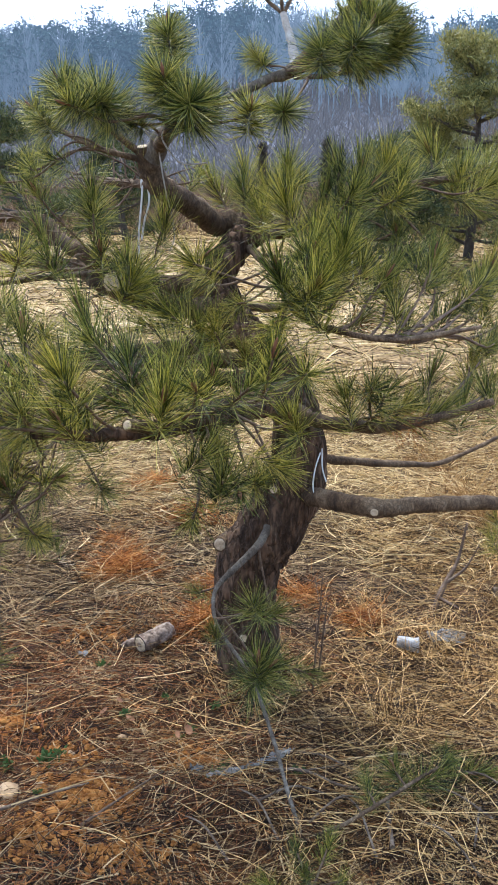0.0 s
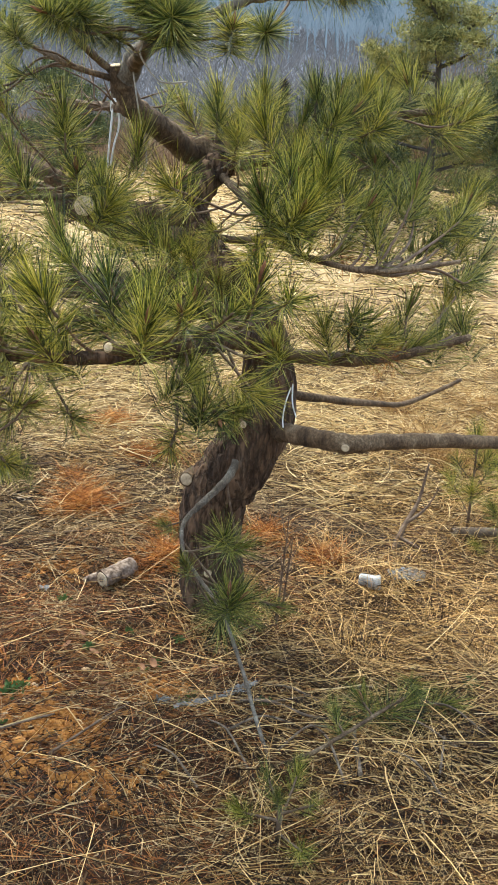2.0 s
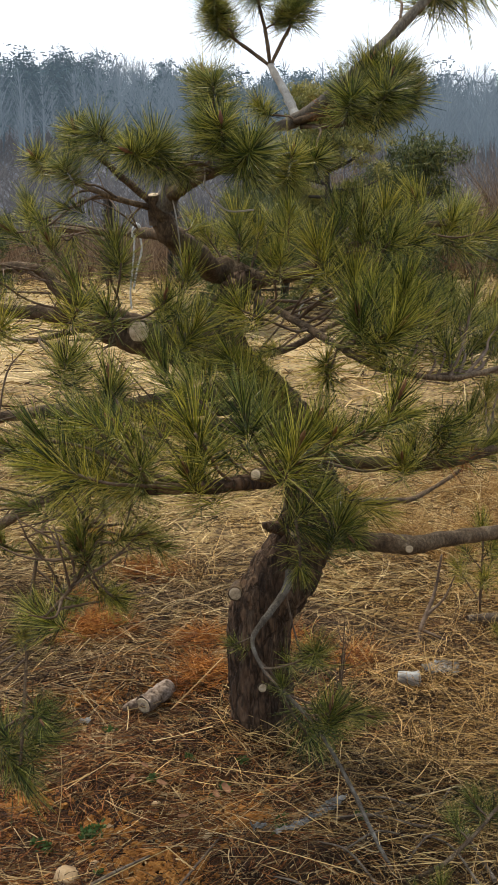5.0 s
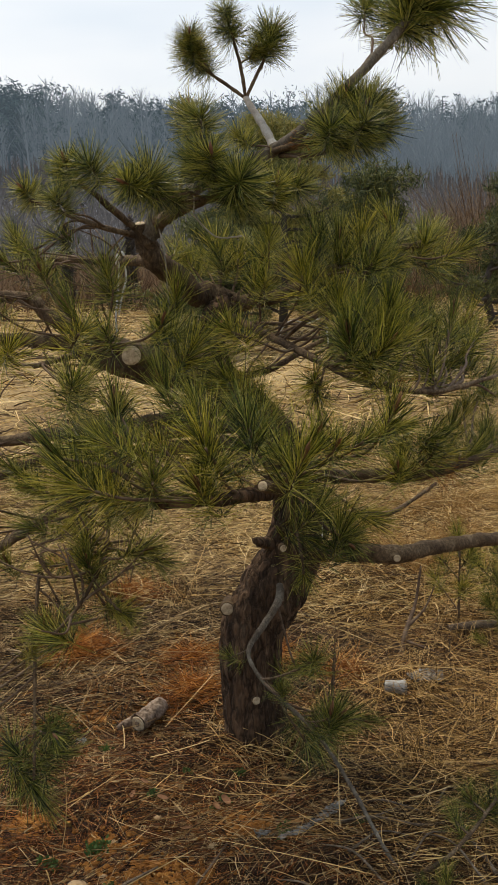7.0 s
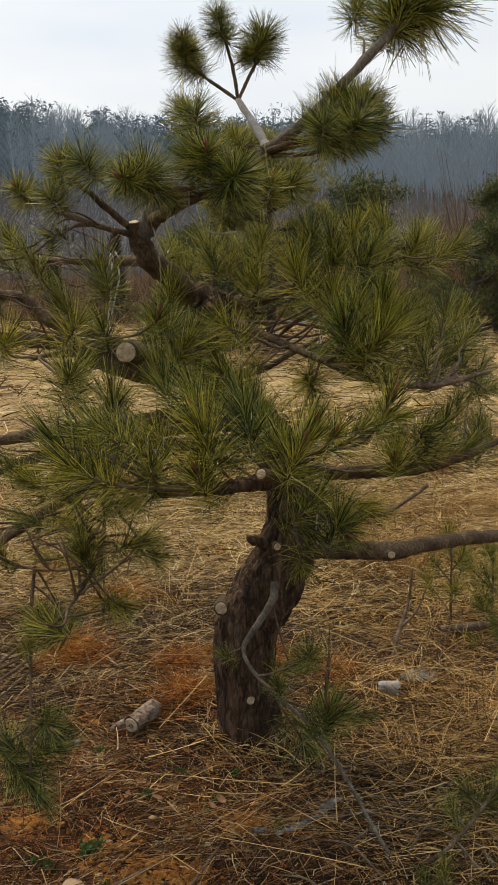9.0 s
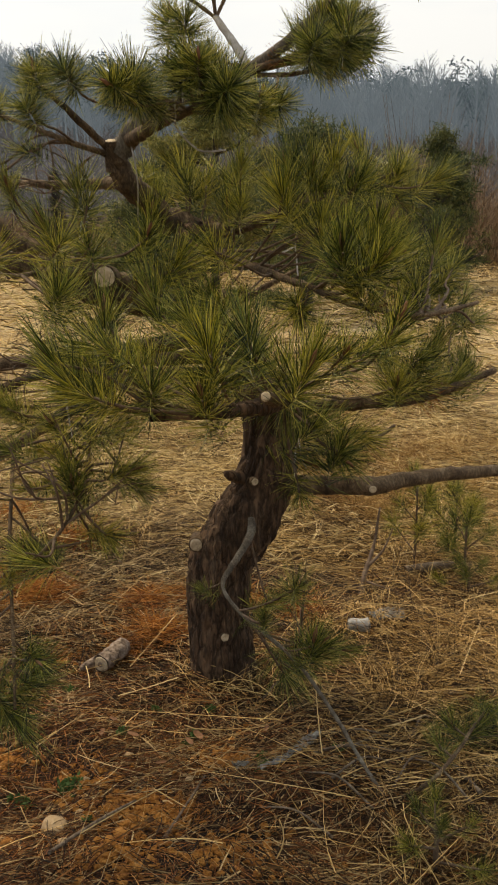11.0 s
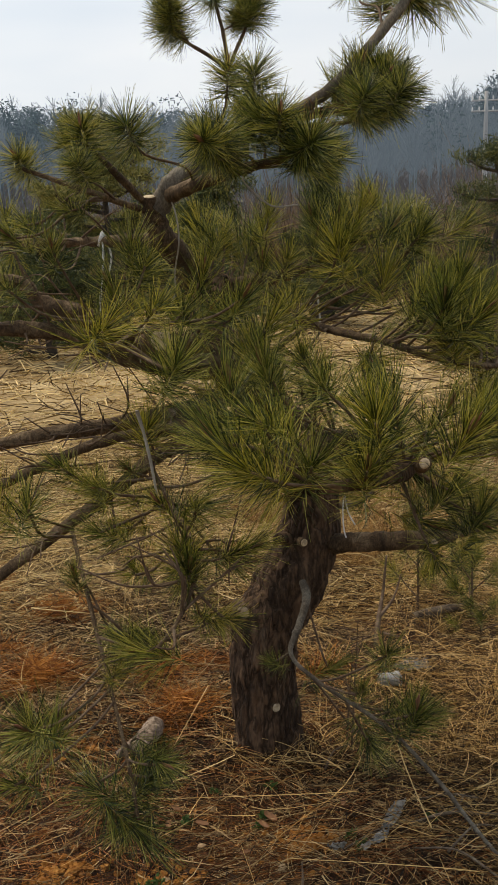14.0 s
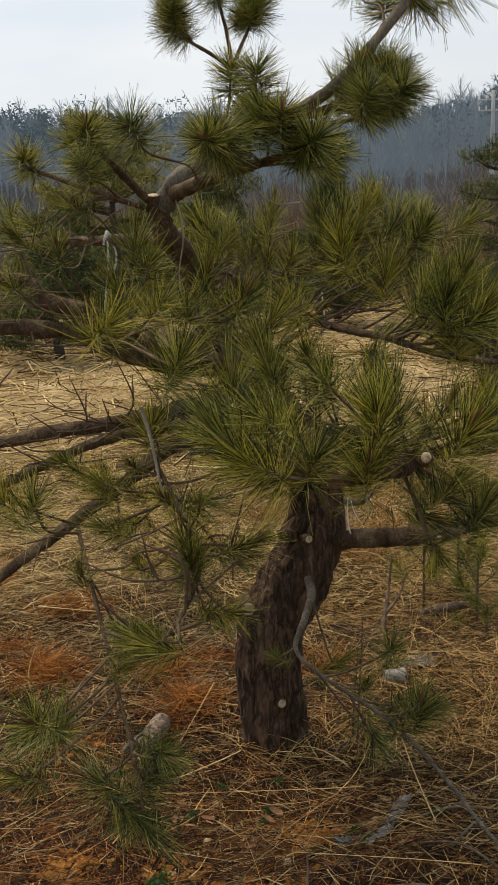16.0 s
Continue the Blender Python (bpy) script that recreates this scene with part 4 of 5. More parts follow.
# the lower crown
for spot in ((-0.07, 1.75, 1.24), (0.11, 1.79, 1.24), (-0.15, 1.90, 1.24), (-0.43, 1.75, 1.24), (-0.00, 1.68, 1.24), (-0.37, 1.84, 1.23, 0.8, 0.6), (-0.15, 1.59, 1.23), (-0.16, 1.80, 1.23), (-0.09, 2.49, 1.23, 0.8, 0.6), (-0.12, 2.32, 1.22), (-0.54, 1.60, 1.22), (-0.15, 1.70, 1.22), (0.68, 2.50, 1.22), (-0.51, 1.80, 1.21), (-0.41, 1.65, 1.20), (-0.33, 1.61, 1.19)):
    shoot(*spot)
for spot in ((-0.25, 1.75, 1.19), (-0.47, 1.71, 1.18), (0.08, 1.70, 1.17, 0.8, 0.6), (0.26, 1.96, 1.17), (-0.30, 1.69, 1.16), (0.64, 2.48, 1.16), (-0.46, 2.29, 1.15), (0.29, 1.98, 1.15), (0.43, 2.21, 1.13), (0.21, 2.00, 1.13), (-0.08, 1.85, 1.11, 1, -0.3), (-0.20, 2.17, 1.11, 0.8, 0.6), (-0.67, 2.22, 1.11, 0.8, 0.6), (0.34, 2.04, 1.11, 0.8, 0.6), (-0.26, 2.10, 1.11, 0.7), (-0.09, 1.70, 1.10, 1, -0.5)):
    shoot(*spot)
for spot in ((-0.06, 1.77, 1.09, 0.8, 0.6), (-0.63, 2.11, 1.09, 0.6)):
    shoot(*spot)
# the hanging sprays
for spot in ((-0.82, 2.18, 1.08, 0.8, 0.6), (0.62, 2.40, 1.08), (0.51, 2.20, 1.07), (0.43, 2.12, 1.07), (-0.77, 2.10, 1.07, 0.8), (-0.54, 2.00, 1.07, 0.8), (0.59, 2.30, 1.07), (0.38, 2.21, 1.06, 0.8, 0.6), (-0.61, 2.19, 1.06), (-0.05, 1.67, 1.06), (-0.47, 2.00, 1.05, 0.6), (-0.48, 2.37, 1.05, 0.6), (0.05, 1.80, 1.05, 0.75, -0.4), (-0.54, 2.17, 1.04, 0.6), (-0.02, 1.72, 1.03, 0.9, 0.1)):
    shoot(*spot)
for spot in ((0.01, 1.78, 1.02, 0.9, 0.1), (-0.40, 2.15, 1.01), (-0.07, 1.81, 1.01), (-0.63, 2.11, 1.00, 0.8, 0.6), (-0.52, 1.96, 0.99), (-0.41, 1.90, 0.99, 0.8), (0.05, 2.00, 0.98, 0.8, -0.3), (-0.11, 1.72, 0.97, 0.8, 0.6), (-0.52, 1.92, 0.96), (-0.54, 2.22, 0.96, 0.8, 0.6), (-0.60, 2.00, 0.94, 0.8, 0.6), (-0.69, 2.10, 0.92, 0.7), (0.12, 2.40, 0.92, 0.7, -0.5), (-0.48, 2.04, 0.90, 0.8, 0.6), (-0.54, 2.20, 0.89, 0.5)):
    shoot(*spot)
for spot in ((-0.35, 2.13, 0.88), (-0.46, 1.90, 0.86, 0.7), (-0.61, 1.94, 0.81), (-0.45, 2.00, 0.81, 0.8), (-0.58, 2.01, 0.79, 0.6), (-0.62, 2.00, 0.79, 0.9), (-0.65, 2.00, 0.75, 0.5), (-0.54, 2.20, 0.73, 0.7), (-0.84, 1.90, 0.73), (-0.56, 2.30, 0.69, 0.7), (-0.77, 2.00, 0.66), (-0.62, 1.85, 0.63, 0.8, 0.5), (-0.81, 2.08, 0.62), (0.01, 2.06, 0.61, 0.8), (-0.62, 1.90, 0.58, 0.85, 0.5), (-0.86, 1.99, 0.58)):
    shoot(*spot)
for spot in ((-0.08, 2.02, 0.56, 0.6), (-0.61, 1.98, 0.56, 0.8, 0.5), (-0.71, 2.00, 0.52), (-0.62, 1.95, 0.52), (0.02, 1.96, 0.51), (-0.67, 1.87, 0.50), (-0.67, 1.91, 0.48), (0.04, 1.99, 0.48), (-0.14, 2.34, 0.51, 0.6), (0.04, 2.05, 0.47, 0.9), (0.14, 2.08, 0.42, 0.7), (0.07, 2.42, 0.41), (0.01, 2.13, 0.35), (0.33, 1.84, 0.31, 0.9, 0.3)):
    shoot(*spot)
for spot in ((0.26, 1.78, 0.31, 0.7, 0.3), (0.47, 1.92, 0.29, 0.7, 0.3), (0.10, 2.26, 0.27, 0.5), (0.43, 1.88, 0.27, 0.9, 0.3), (0.55, 1.93, 0.24, 0.9, 0.3)):
    shoot(*spot)

# browned needles left on the limbs
for x, y, z, turn in ((0.37, 2.09, 1.055, 100), (0.33, 2.08, 1.05, 80), (0.26, 2.17, 1.27, 120), (0.22, 2.55, 1.88, 95), (0.17, 2.62, 1.87, 80)):
    part("needle_tuft", DEAD_TUFT, pine, "browned dead needles on a limb", pose(x, y, z, 0, turn, turn * 3) @ Matrix.Scale(0.7, 4))

# ---- pines and woods behind ----
def far_pine(at, height, spread, seed, label, count=8000, width=0.011, material=M_FAR_NEEDLE, limbs=22):
    """A pine at middle distance: trunk, limbs and a crown of many needle clumps with gaps."""
    r = np.random.default_rng(seed)
    x, y = at
    z = float(ground_z(x, y))
    tree = thing("pine_tree", (x, y, z), label, "pine tree", "pines behind the field")
    top = np.array((x + r.normal(0, 0.15), y, z + height))
    spine = [(x, y, z - 0.1), (x + r.normal(0, 0.08), y, z + height * 0.35), (x + r.normal(0, 0.12), y, z + height * 0.7), top]
    part("trunk", to_mesh("trunk", *tube(spine, [0.07, 0.055, 0.035, 0.012], 10, 5, 0.1, 9), M_FAR_BARK, True), tree)
    line = smooth_line(spine, 12)
    clumps = []
    for k in range(limbs):
        f = 0.10 + 0.87 * (k + r.random()) / limbs
        a = r.uniform(0, 2 * np.pi)
        reach = spread * (1.08 - f * 0.85) * r.uniform(0.6, 1.1)
        s = line[int(f * (len(line) - 1))]
        e = s + np.array((np.cos(a) * reach, np.sin(a) * reach, reach * r.uniform(0.05, 0.5)))
        m = (s + e) / 2 + np.array((0, 0, -0.08 * reach))
        part("limb", to_mesh("limb", *tube([s, m, e], [0.028, 0.02, 0.008], 6, 4), M_FAR_BARK, True), tree)
        for _ in range(11):
            u = r.uniform(0.35, 1.05)
            clumps.append((s + (e - s) * u + r.normal(0, 0.10 + 0.10 * reach * 0.4, 3) * (1, 1, 0.55), r.uniform(0.6, 1.1)))
    clumps.append((top, 1.0))
    per = max(10, 2 * count // len(clumps))
    c = np.repeat(np.array([k[0] for k in clumps]), per, 0)
    sc = np.repeat(np.array([k[1] for k in clumps]), per)
    n = len(c)
    way = unit(r.normal(size=(n, 3)) + (0, 0, 0.55))
    v, q = ribbons(c + r.normal(0, 0.075, (n, 3)) * (1, 1, 0.6), way, 0.085 * sc, np.full(n, width), r.normal(0, 0.1, (n, 3)), 1, 0.5, r)
    part("crown", to_mesh("crown", v, q, material), tree)
    return tree


far_pine((3.15, 14.0), 3.1, 1.7, 1, "yellowish green young pine beyond the dry field", 18000, 0.012, M_FAR_YELLOW, 34)
far_pine((2.7, 14.8), 2.1, 1.3, 11, "low yellowish pine beside a taller one", 13000, 0.012, M_FAR_YELLOW, 30)
far_pine((3.55, 11.1), 2.3, 0.9, 2, "dark green young pine standing in dry grass")
far_pine((6.5, 13.6), 1.9, 1.4, 3, "dark spreading pine at the field's edge")
far_pine((8.5, 11.9), 2.7, 1.5, 4, "broad dark green pine on the dry field")
far_pine((7.2, 14.4), 2.5, 0.65, 5, "small dark green pine in dry grass")
far_pine((-3.6, 15.0), 2.3, 1.5, 6, "bushy pine before the wooded hill")
far_pine((-2.2, 17.5), 1.9, 1.3, 8, "low bushy pine before the bare woods")
far_pine((5.4, 17.5), 2.2, 1.4, 9, "bushy pine at the far edge of the field")
far_pine((1.9, 12.5), 1.7, 1.1, 10, "low green pine behind the old tree")


def woods():
    """Bare woods and pines on the hills."""
    r = np.random.default_rng(31)
    bare, dark = [], []
    n = 1700
    az = np.radians(r.uniform(-20, 46, n))
    d = 76 + 64 * r.random(n)
    x, y = d * np.sin(az), d * np.cos(az)
    z = ground_z(x, y)
    tall = r.uniform(4.0, 7.5, n) + 1.0 * (r.random(n) < 0.12)
    kind = np.array([noise.noise(Vector((a * 0.05, b * 0.05, 3.0))) for a, b in zip(x, y)]) + r.normal(0, 0.12, n)
    pine_like = kind > 0.16 - 0.25 * np.clip((8 - np.degrees(az)) / 12, 0, 1)
    k = ~pine_like
    root = np.stack([x, y, z], 1)
    up = unit(np.stack([r.normal(0, 0.04, n), r.normal(0, 0.04, n), np.ones(n)], 1))
    bare.append(ribbons(root[k], up[k], tall[k], r.uniform(0.10, 0.22, k.sum()), r.normal(0, 0.02, (k.sum(), 3)), 2, 0.7, r))
    per = 75
    idx = np.repeat(np.where(k)[0], per)
    f = r.uniform(0.25, 0.95, len(idx))
    start = root[idx] + up[idx] * (tall[idx] * f)[:, None]
    a = r.uniform(0, 2 * np.pi, len(idx))
    out = np.stack([np.cos(a) * 0.8, np.sin(a) * 0.8, r.uniform(0.8, 2.0, len(idx))], 1)
    bare.append(ribbons(start, unit(out), tall[idx] * (1.15 - f) * 0.5, np.full(len(idx), 0.045), r.normal(0, 0.1, (len(idx), 3)), 1, 0.6, r))
    dark.append(ribbons(root[pine_like], up[pine_like], tall[pine_like], np.full(pine_like.sum(), 0.2), np.zeros((pine_like.sum(), 3)), 1, 0.7, r))
    who = np.repeat(np.where(pine_like)[0], 11)
    f = r.uniform(0.50, 1.0, len(who))
    a = r.uniform(0, 2 * np.pi, len(who))
    reach = (1.15 - f) * tall[who] * 0.50 * r.uniform(0.3, 1.0, len(who))
    c = root[who] + up[who] * (tall[who] * f)[:, None] + np.stack([np.cos(a) * reach, np.sin(a) * reach, 0 * a], 1)
    per = 28
    c = np.repeat(c, per, 0)
    c = c + r.normal(0, 1, c.shape) * (0.60, 0.60, 0.26)
    k = len(c)
    dark.append(ribbons(c, unit(r.normal(size=(k, 3)) * (1, 1, 0.6)), r.uniform(0.2, 0.5, k), r.uniform(0.08, 0.17, k), np.zeros((k, 3)), 1, 0.4, r))
    m = 15000
    az = np.radians(r.uniform(-20, 46, m))
    d = 104 + 44 * r.random(m)
    x, y = d * np.sin(az), d * np.cos(az)
    low = unit(np.stack([r.normal(0, 0.5, m), r.normal(0, 0.5, m), np.ones(m)], 1))
    bare.append(ribbons(np.stack([x, y, ground_z(x, y)], 1), low, r.uniform(1.2, 4.6, m), r.uniform(0.10, 0.26, m), r.normal(0, 0.15, (m, 3)), 1, 0.6, r))
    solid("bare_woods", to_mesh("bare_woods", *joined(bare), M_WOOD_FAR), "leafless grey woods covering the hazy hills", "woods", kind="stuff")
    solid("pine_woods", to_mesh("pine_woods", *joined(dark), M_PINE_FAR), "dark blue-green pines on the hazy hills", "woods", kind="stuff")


woods()


def brush():
    """Bare brown thicket along the foot of the hill."""
    r = np.random.default_rng(41)
    n = 46000
    az = np.radians(r.uniform(-24, 52, n))
    d = 19 + 16 * r.random(n)
    x, y = d * np.sin(az), d * np.cos(az)
    way = unit(np.stack([r.normal(0, 0.45, n), r.normal(0, 0.45, n), np.ones(n)], 1))
    tall = r.uniform(0.3, 1.0, n) * (1.0 + 2.1 * np.clip((np.degrees(az) - 8) / 8, 0, 1) * (0.6 + 0.4 * np.sin(az * 31)))
    return ribbons(np.stack([x, y, ground_z(x, y)], 1), way, tall, np.full(n, 0.018), r.normal(0, 0.15, (n, 3)), 2, 0.7, r)


def far_thicket():
    """Violet-brown undergrowth on the lower slopes."""
    r = np.random.default_rng(43)
    n = 42000
    az = np.radians(r.uniform(-22, 48, n))
    d = 34 + 62 * r.random(n)
    x, y = d * np.sin(az), d * np.cos(az)
    way = unit(np.stack([r.normal(0, 0.9, n), r.normal(0, 0.9, n), np.ones(n)], 1))
    return ribbons(np.stack([x, y, ground_z(x, y)], 1), way, r.uniform(0.4, 1.7, n) * (0.5 + d / 90), r.uniform(0.04, 0.09, n), r.normal(0, 0.15, (n, 3)), 1, 0.6, r)


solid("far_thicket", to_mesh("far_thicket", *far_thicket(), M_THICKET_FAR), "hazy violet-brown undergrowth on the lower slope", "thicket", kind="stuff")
solid("brown_thicket", to_mesh("brown_thicket", *brush(), M_BRUSH), "bare brown thicket at the foot of the hill", "thicket", kind="stuff")


def wrapped_post(at, height):
    """A slim dark trunk-wrapped tree, built as a post-like column of short blades."""
    x, y = at
    z = float(ground_z(x, y))
    r = np.random.default_rng(int(abs(x) * 100))
    tree = thing("wrapped_tree", (x, y, z), "slim dark trunk-wrapped tree standing like a post", "conifer", "columns by the field")
    part("trunk", to_mesh("trunk", *tube([(x, y, z - 0.05), (x, y, z + 0.3), (x, y, z + height * 0.8)], [0.06, 0.05, 0.02], 8, 3), M_FAR_BARK, True), tree)
    n = 1600
    f = r.random(n)
    a = r.uniform(0, 2 * np.pi, n)
    w = 0.13 * np.sqrt(r.random(n)) * (1.05 - f ** 3)
    c = np.stack([x + np.cos(a) * w, y + np.sin(a) * w, z + 0.1 + f * (height - 0.1)], 1)
    part("crown", to_mesh("crown", *ribbons(c, unit(r.normal(size=(n, 3)) + (0, 0, 0.8)), np.full(n, 0.13), np.full(n, 0.02), np.zeros((n, 3)), 1, 0.5, r), M_FAR_BARK), tree)


wrapped_post((0.26, 20.0), 1.75)
wrapped_post((1.56, 20.0), 1.85)


def utility_pole():
    x, y = 36.8, 46.6
    z = float(ground_z(x, y))
    pole = thing("utility_pole", (x, y, z), "grey concrete utility pole before the woods", "utility pole")
    part("post", to_mesh("post", *tube([(x, y, z - 0.3), (x, y, z + 3), (x, y, 9.0)], [0.16, 0.14, 0.11], 10, 3), M_POLE, True), pole)
    for h in (8.5, 7.9):
        part("crossarm", to_mesh("crossarm", *tube([(x - 0.75, y + 0.4, h), (x, y, h), (x + 0.75, y - 0.4, h)], [0.05, 0.05, 0.05], 6, 1), M_POLE), pole)
        for k in (-0.7, -0.35, 0.35, 0.7):
            part("insulator", to_mesh("insulator", *tube([(x + k, y - k * 0.53, h), (x + k, y - k * 0.53, h + 0.12), (x + k, y - k * 0.53, h + 0.24)], [0.03, 0.05, 0.03], 6, 1), M_CORD), pole)


utility_pole()

# ---- small things on the ground and in the tree ----
def stone(at, size, seed, material, label, category, name, group=""):
    """A lumpy stone or clod, sunk a little into the soil."""
    r = np.random.default_rng(seed)
    x, y = at
    u, v = np.meshgrid(np.linspace(0, 2 * np.pi, 15)[:-1], np.linspace(0.02, np.pi - 0.02, 9))
    d = np.stack([np.cos(u) * np.sin(v), np.sin(u) * np.sin(v), np.cos(v)], -1).reshape(-1, 3)
    k = np.array([1 + 0.30 * noise.noise(Vector(q * 1.6) + Vector((seed * 3.1, 0, 0))) + 0.14 * noise.noise(Vector(q * 4.5) + Vector((0, seed, 0))) for q in d])
    s = np.array((size, size * r.uniform(0.65, 0.95), size * r.uniform(0.5, 0.75)))
    z = float(ground_z(x, y)) + s[2] * 0.35
    a = r.uniform(0, np.pi)
    p = d * k[:, None] * s
    p = np.stack([p[:, 0] * np.cos(a) - p[:, 1] * np.sin(a), p[:, 0] * np.sin(a) + p[:, 1] * np.cos(a), p[:, 2]], 1) + (x, y, z)
    i, j = np.meshgrid(np.arange(8), np.arange(14), indexing="ij")
    i, j = i.ravel(), j.ravel()
    q = np.stack([i * 14 + j, (i + 1) * 14 + j, (i + 1) * 14 + (j + 1) % 14, i * 14 + (j + 1) % 14], 1)
    return solid(name, to_mesh(name, p, q, material, True), label, category, group)


for n, (x, y, s) in enumerate(((-0.592, 1.99, 0.034), (-0.494, 2.24, 0.017), (-0.28, 2.45, 0.015), (-0.25, 2.10, 0.016), (-0.585, 1.90, 0.012), (-0.53, 2.05, 0.013), (-0.36, 2.33, 0.013), (-0.30, 2.36, 0.011), (-0.12, 2.05, 0.010))):
    stone((x, y), s, 50 + n, M_ROCK, "pale ochre stone lying half sunk in soil", "stone", "stone", "stones on the bare soil")
for n, (x, y, s) in enumerate(((-0.38, 2.07, 0.022), (-0.345, 2.08, 0.02), (-0.41, 2.05, 0.016), (-0.46, 1.88, 0.028), (-0.44, 1.92, 0.022), (-0.49, 1.85, 0.024), (-0.51, 2.0, 0.018), (-0.35, 1.85, 0.022), (-0.56, 2.12, 0.02),
                               (-0.05, 2.32, 0.020), (-0.08, 2.30, 0.018), (-0.02, 2.35, 0.018), (-0.10, 2.27, 0.016), (-0.47, 2.92, 0.030), (-0.44, 2.98, 0.02), (-0.68, 2.38, 0.022), (-0.33, 2.18, 0.015), (-0.7, 2.0, 0.025), (0.33, 1.85, 0.018))):
    stone((x, y), s * 0.75, 80 + n, M_CLOD, "crumbly orange clay clod on the ground", "clod", "clay_clod", "clods of orange clay")


def crumbs():
    """Loose orange clay crumbs scattered over the dug soil."""
    r = np.random.default_rng(61)
    out = []
    u, v = np.meshgrid(np.linspace(0, 2 * np.pi, 8)[:-1], np.linspace(0.1, np.pi - 0.1, 5))
    d = np.stack([np.cos(u) * np.sin(v), np.sin(u) * np.sin(v), np.cos(v)], -1).reshape(-1, 3)
    i, j = np.meshgrid(np.arange(4), np.arange(7), indexing="ij")
    i, j = i.ravel(), j.ravel()
    q = np.stack([i * 7 + j, (i + 1) * 7 + j, (i + 1) * 7 + (j + 1) % 7, i * 7 + (j + 1) % 7], 1)
    for cx, cy in DUG:
        n, spread = 300, 0.05
        for _ in range(n):
            x, y, s = r.normal(cx, spread), r.normal(cy, spread), 0.0015 + 0.010 * r.random() ** 2.5
            out.append((d * (s * r.uniform(0.6, 1.3, (len(d), 1))) * (1, 1, 0.7) + (x, y, float(ground_z(x, y)) + s * 0.5 + 0.004), q))
    return joined(out)


solid("clay_crumbs", to_mesh("clay_crumbs", *crumbs(), M_CLOD), "loose crumbs of orange clay over dug soil", "soil", kind="stuff")


def cut_log():
    a, b = np.array((-0.358, 2.80, 0.10)), np.array((-0.268, 2.895, 0.105))
    log = thing("cut_log", (-0.313, 2.85, 0.07), "short grey log with a knotty sawn end", "log")
    part("body", to_mesh("body", *tube([a, a * 0.7 + b * 0.3, a * 0.3 + b * 0.7, b], [0.030, 0.028, 0.031, 0.027], 24, 10, 0.20, 45), M_LOG, True), log)
    w = unit(a - b)
    part("cut_face", to_mesh("cut_face", *tube([a + w * 0.001, a + w * 0.004], [0.025, 0.023], 16, 1), M_CUT), log, "weathered sawn end")
    part("core", to_mesh("core", *tube([a + w * 0.002, a + w * 0.007], [0.010, 0.008], 10, 1), M_LOG), log, "dark heart of the log")
    part("knot", to_mesh("knot", *tube([a + (-0.005, 0.03, 0.0), a + (-0.045, 0.02, -0.01), a + (-0.06, 0.02, -0.02)], [0.016, 0.013, 0.010], 10, 3, 0.1, 60), M_LOG, True), log)


cut_log()


def crumpled(name, path, width, label, category, seed, lift=0.02, material=M_FILM, thick=0.0012):
    """A creased strip of film draped along a path on the ground."""
    r = np.random.default_rng(seed)
    line = smooth_line([(*p, 0) for p in path], 9)
    t = unit(np.gradient(line, axis=0))
    side = np.stack([-t[:, 1], t[:, 0], 0 * t[:, 0]], 1)
    n, m = len(line), 9
    grid = np.zeros((n, m, 3))
    for j in range(m):
        f = j / (m - 1) - 0.5
        grid[:, j] = line + side * f * width * (0.7 + 0.5 * np.sin(np.linspace(0.4, 2.9, n))[:, None])
    grid[..., 2] = ground_z(grid[..., 0], grid[..., 1]) + 0.022 + lift * np.abs(r.normal(0, 0.22, (n, m))) + 0.004 * np.sin(np.linspace(0, 7, n))[:, None] * np.cos(np.linspace(0, 9, m))
    flat = grid.reshape(-1, 3)
    i, j = np.meshgrid(np.arange(n - 1), np.arange(m - 1), indexing="ij")
    i, j = i.ravel(), j.ravel()
    q = np.stack([i * m + j, i * m + j + 1, (i + 1) * m + j + 1, (i + 1) * m + j], 1)
    v2, q2 = np.concatenate([flat, flat - (0, 0, thick)]), np.concatenate([q, q[:, ::-1] + len(flat)])
    return solid(name, to_mesh(name, v2, q2, material, False), label, category)


crumpled("plastic_strip", [(-0.005, 2.04), (0.03, 2.07), (0.06, 2.10), (0.11, 2.14)], 0.03, "crumpled dirty translucent plastic strip on the litter", "plastic scrap", 1)
crumpled("plastic_scrap", [(-0.105, 1.985), (-0.055, 1.995), (-0.012, 2.03)], 0.026, "torn clear plastic scrap lying on soil", "plastic scrap", 2)
crumpled("plastic_scrap", [(-0.138, 2.07), (-0.125, 2.03)], 0.028, "small creased plastic scrap on the needles", "plastic scrap", 3)
crumpled("white_scrap", [(-0.558, 2.76), (-0.525, 2.765)], 0.014, "small white plastic scrap on the ground", "plastic scrap", 4, material=M_CUP)
crumpled("wood_chip", [(-0.79, 3.60), (-0.74, 3.53), (-0.70, 3.49)], 0.03, "pale split wood chip lying on the grass", "wood chip", 5, 0.006, M_CUT, 0.006)
crumpled("grey_film", [(0.60, 2.86), (0.66, 2.87), (0.72, 2.85)], 0.06, "grey clear film half buried in straw", "plastic scrap", 6)


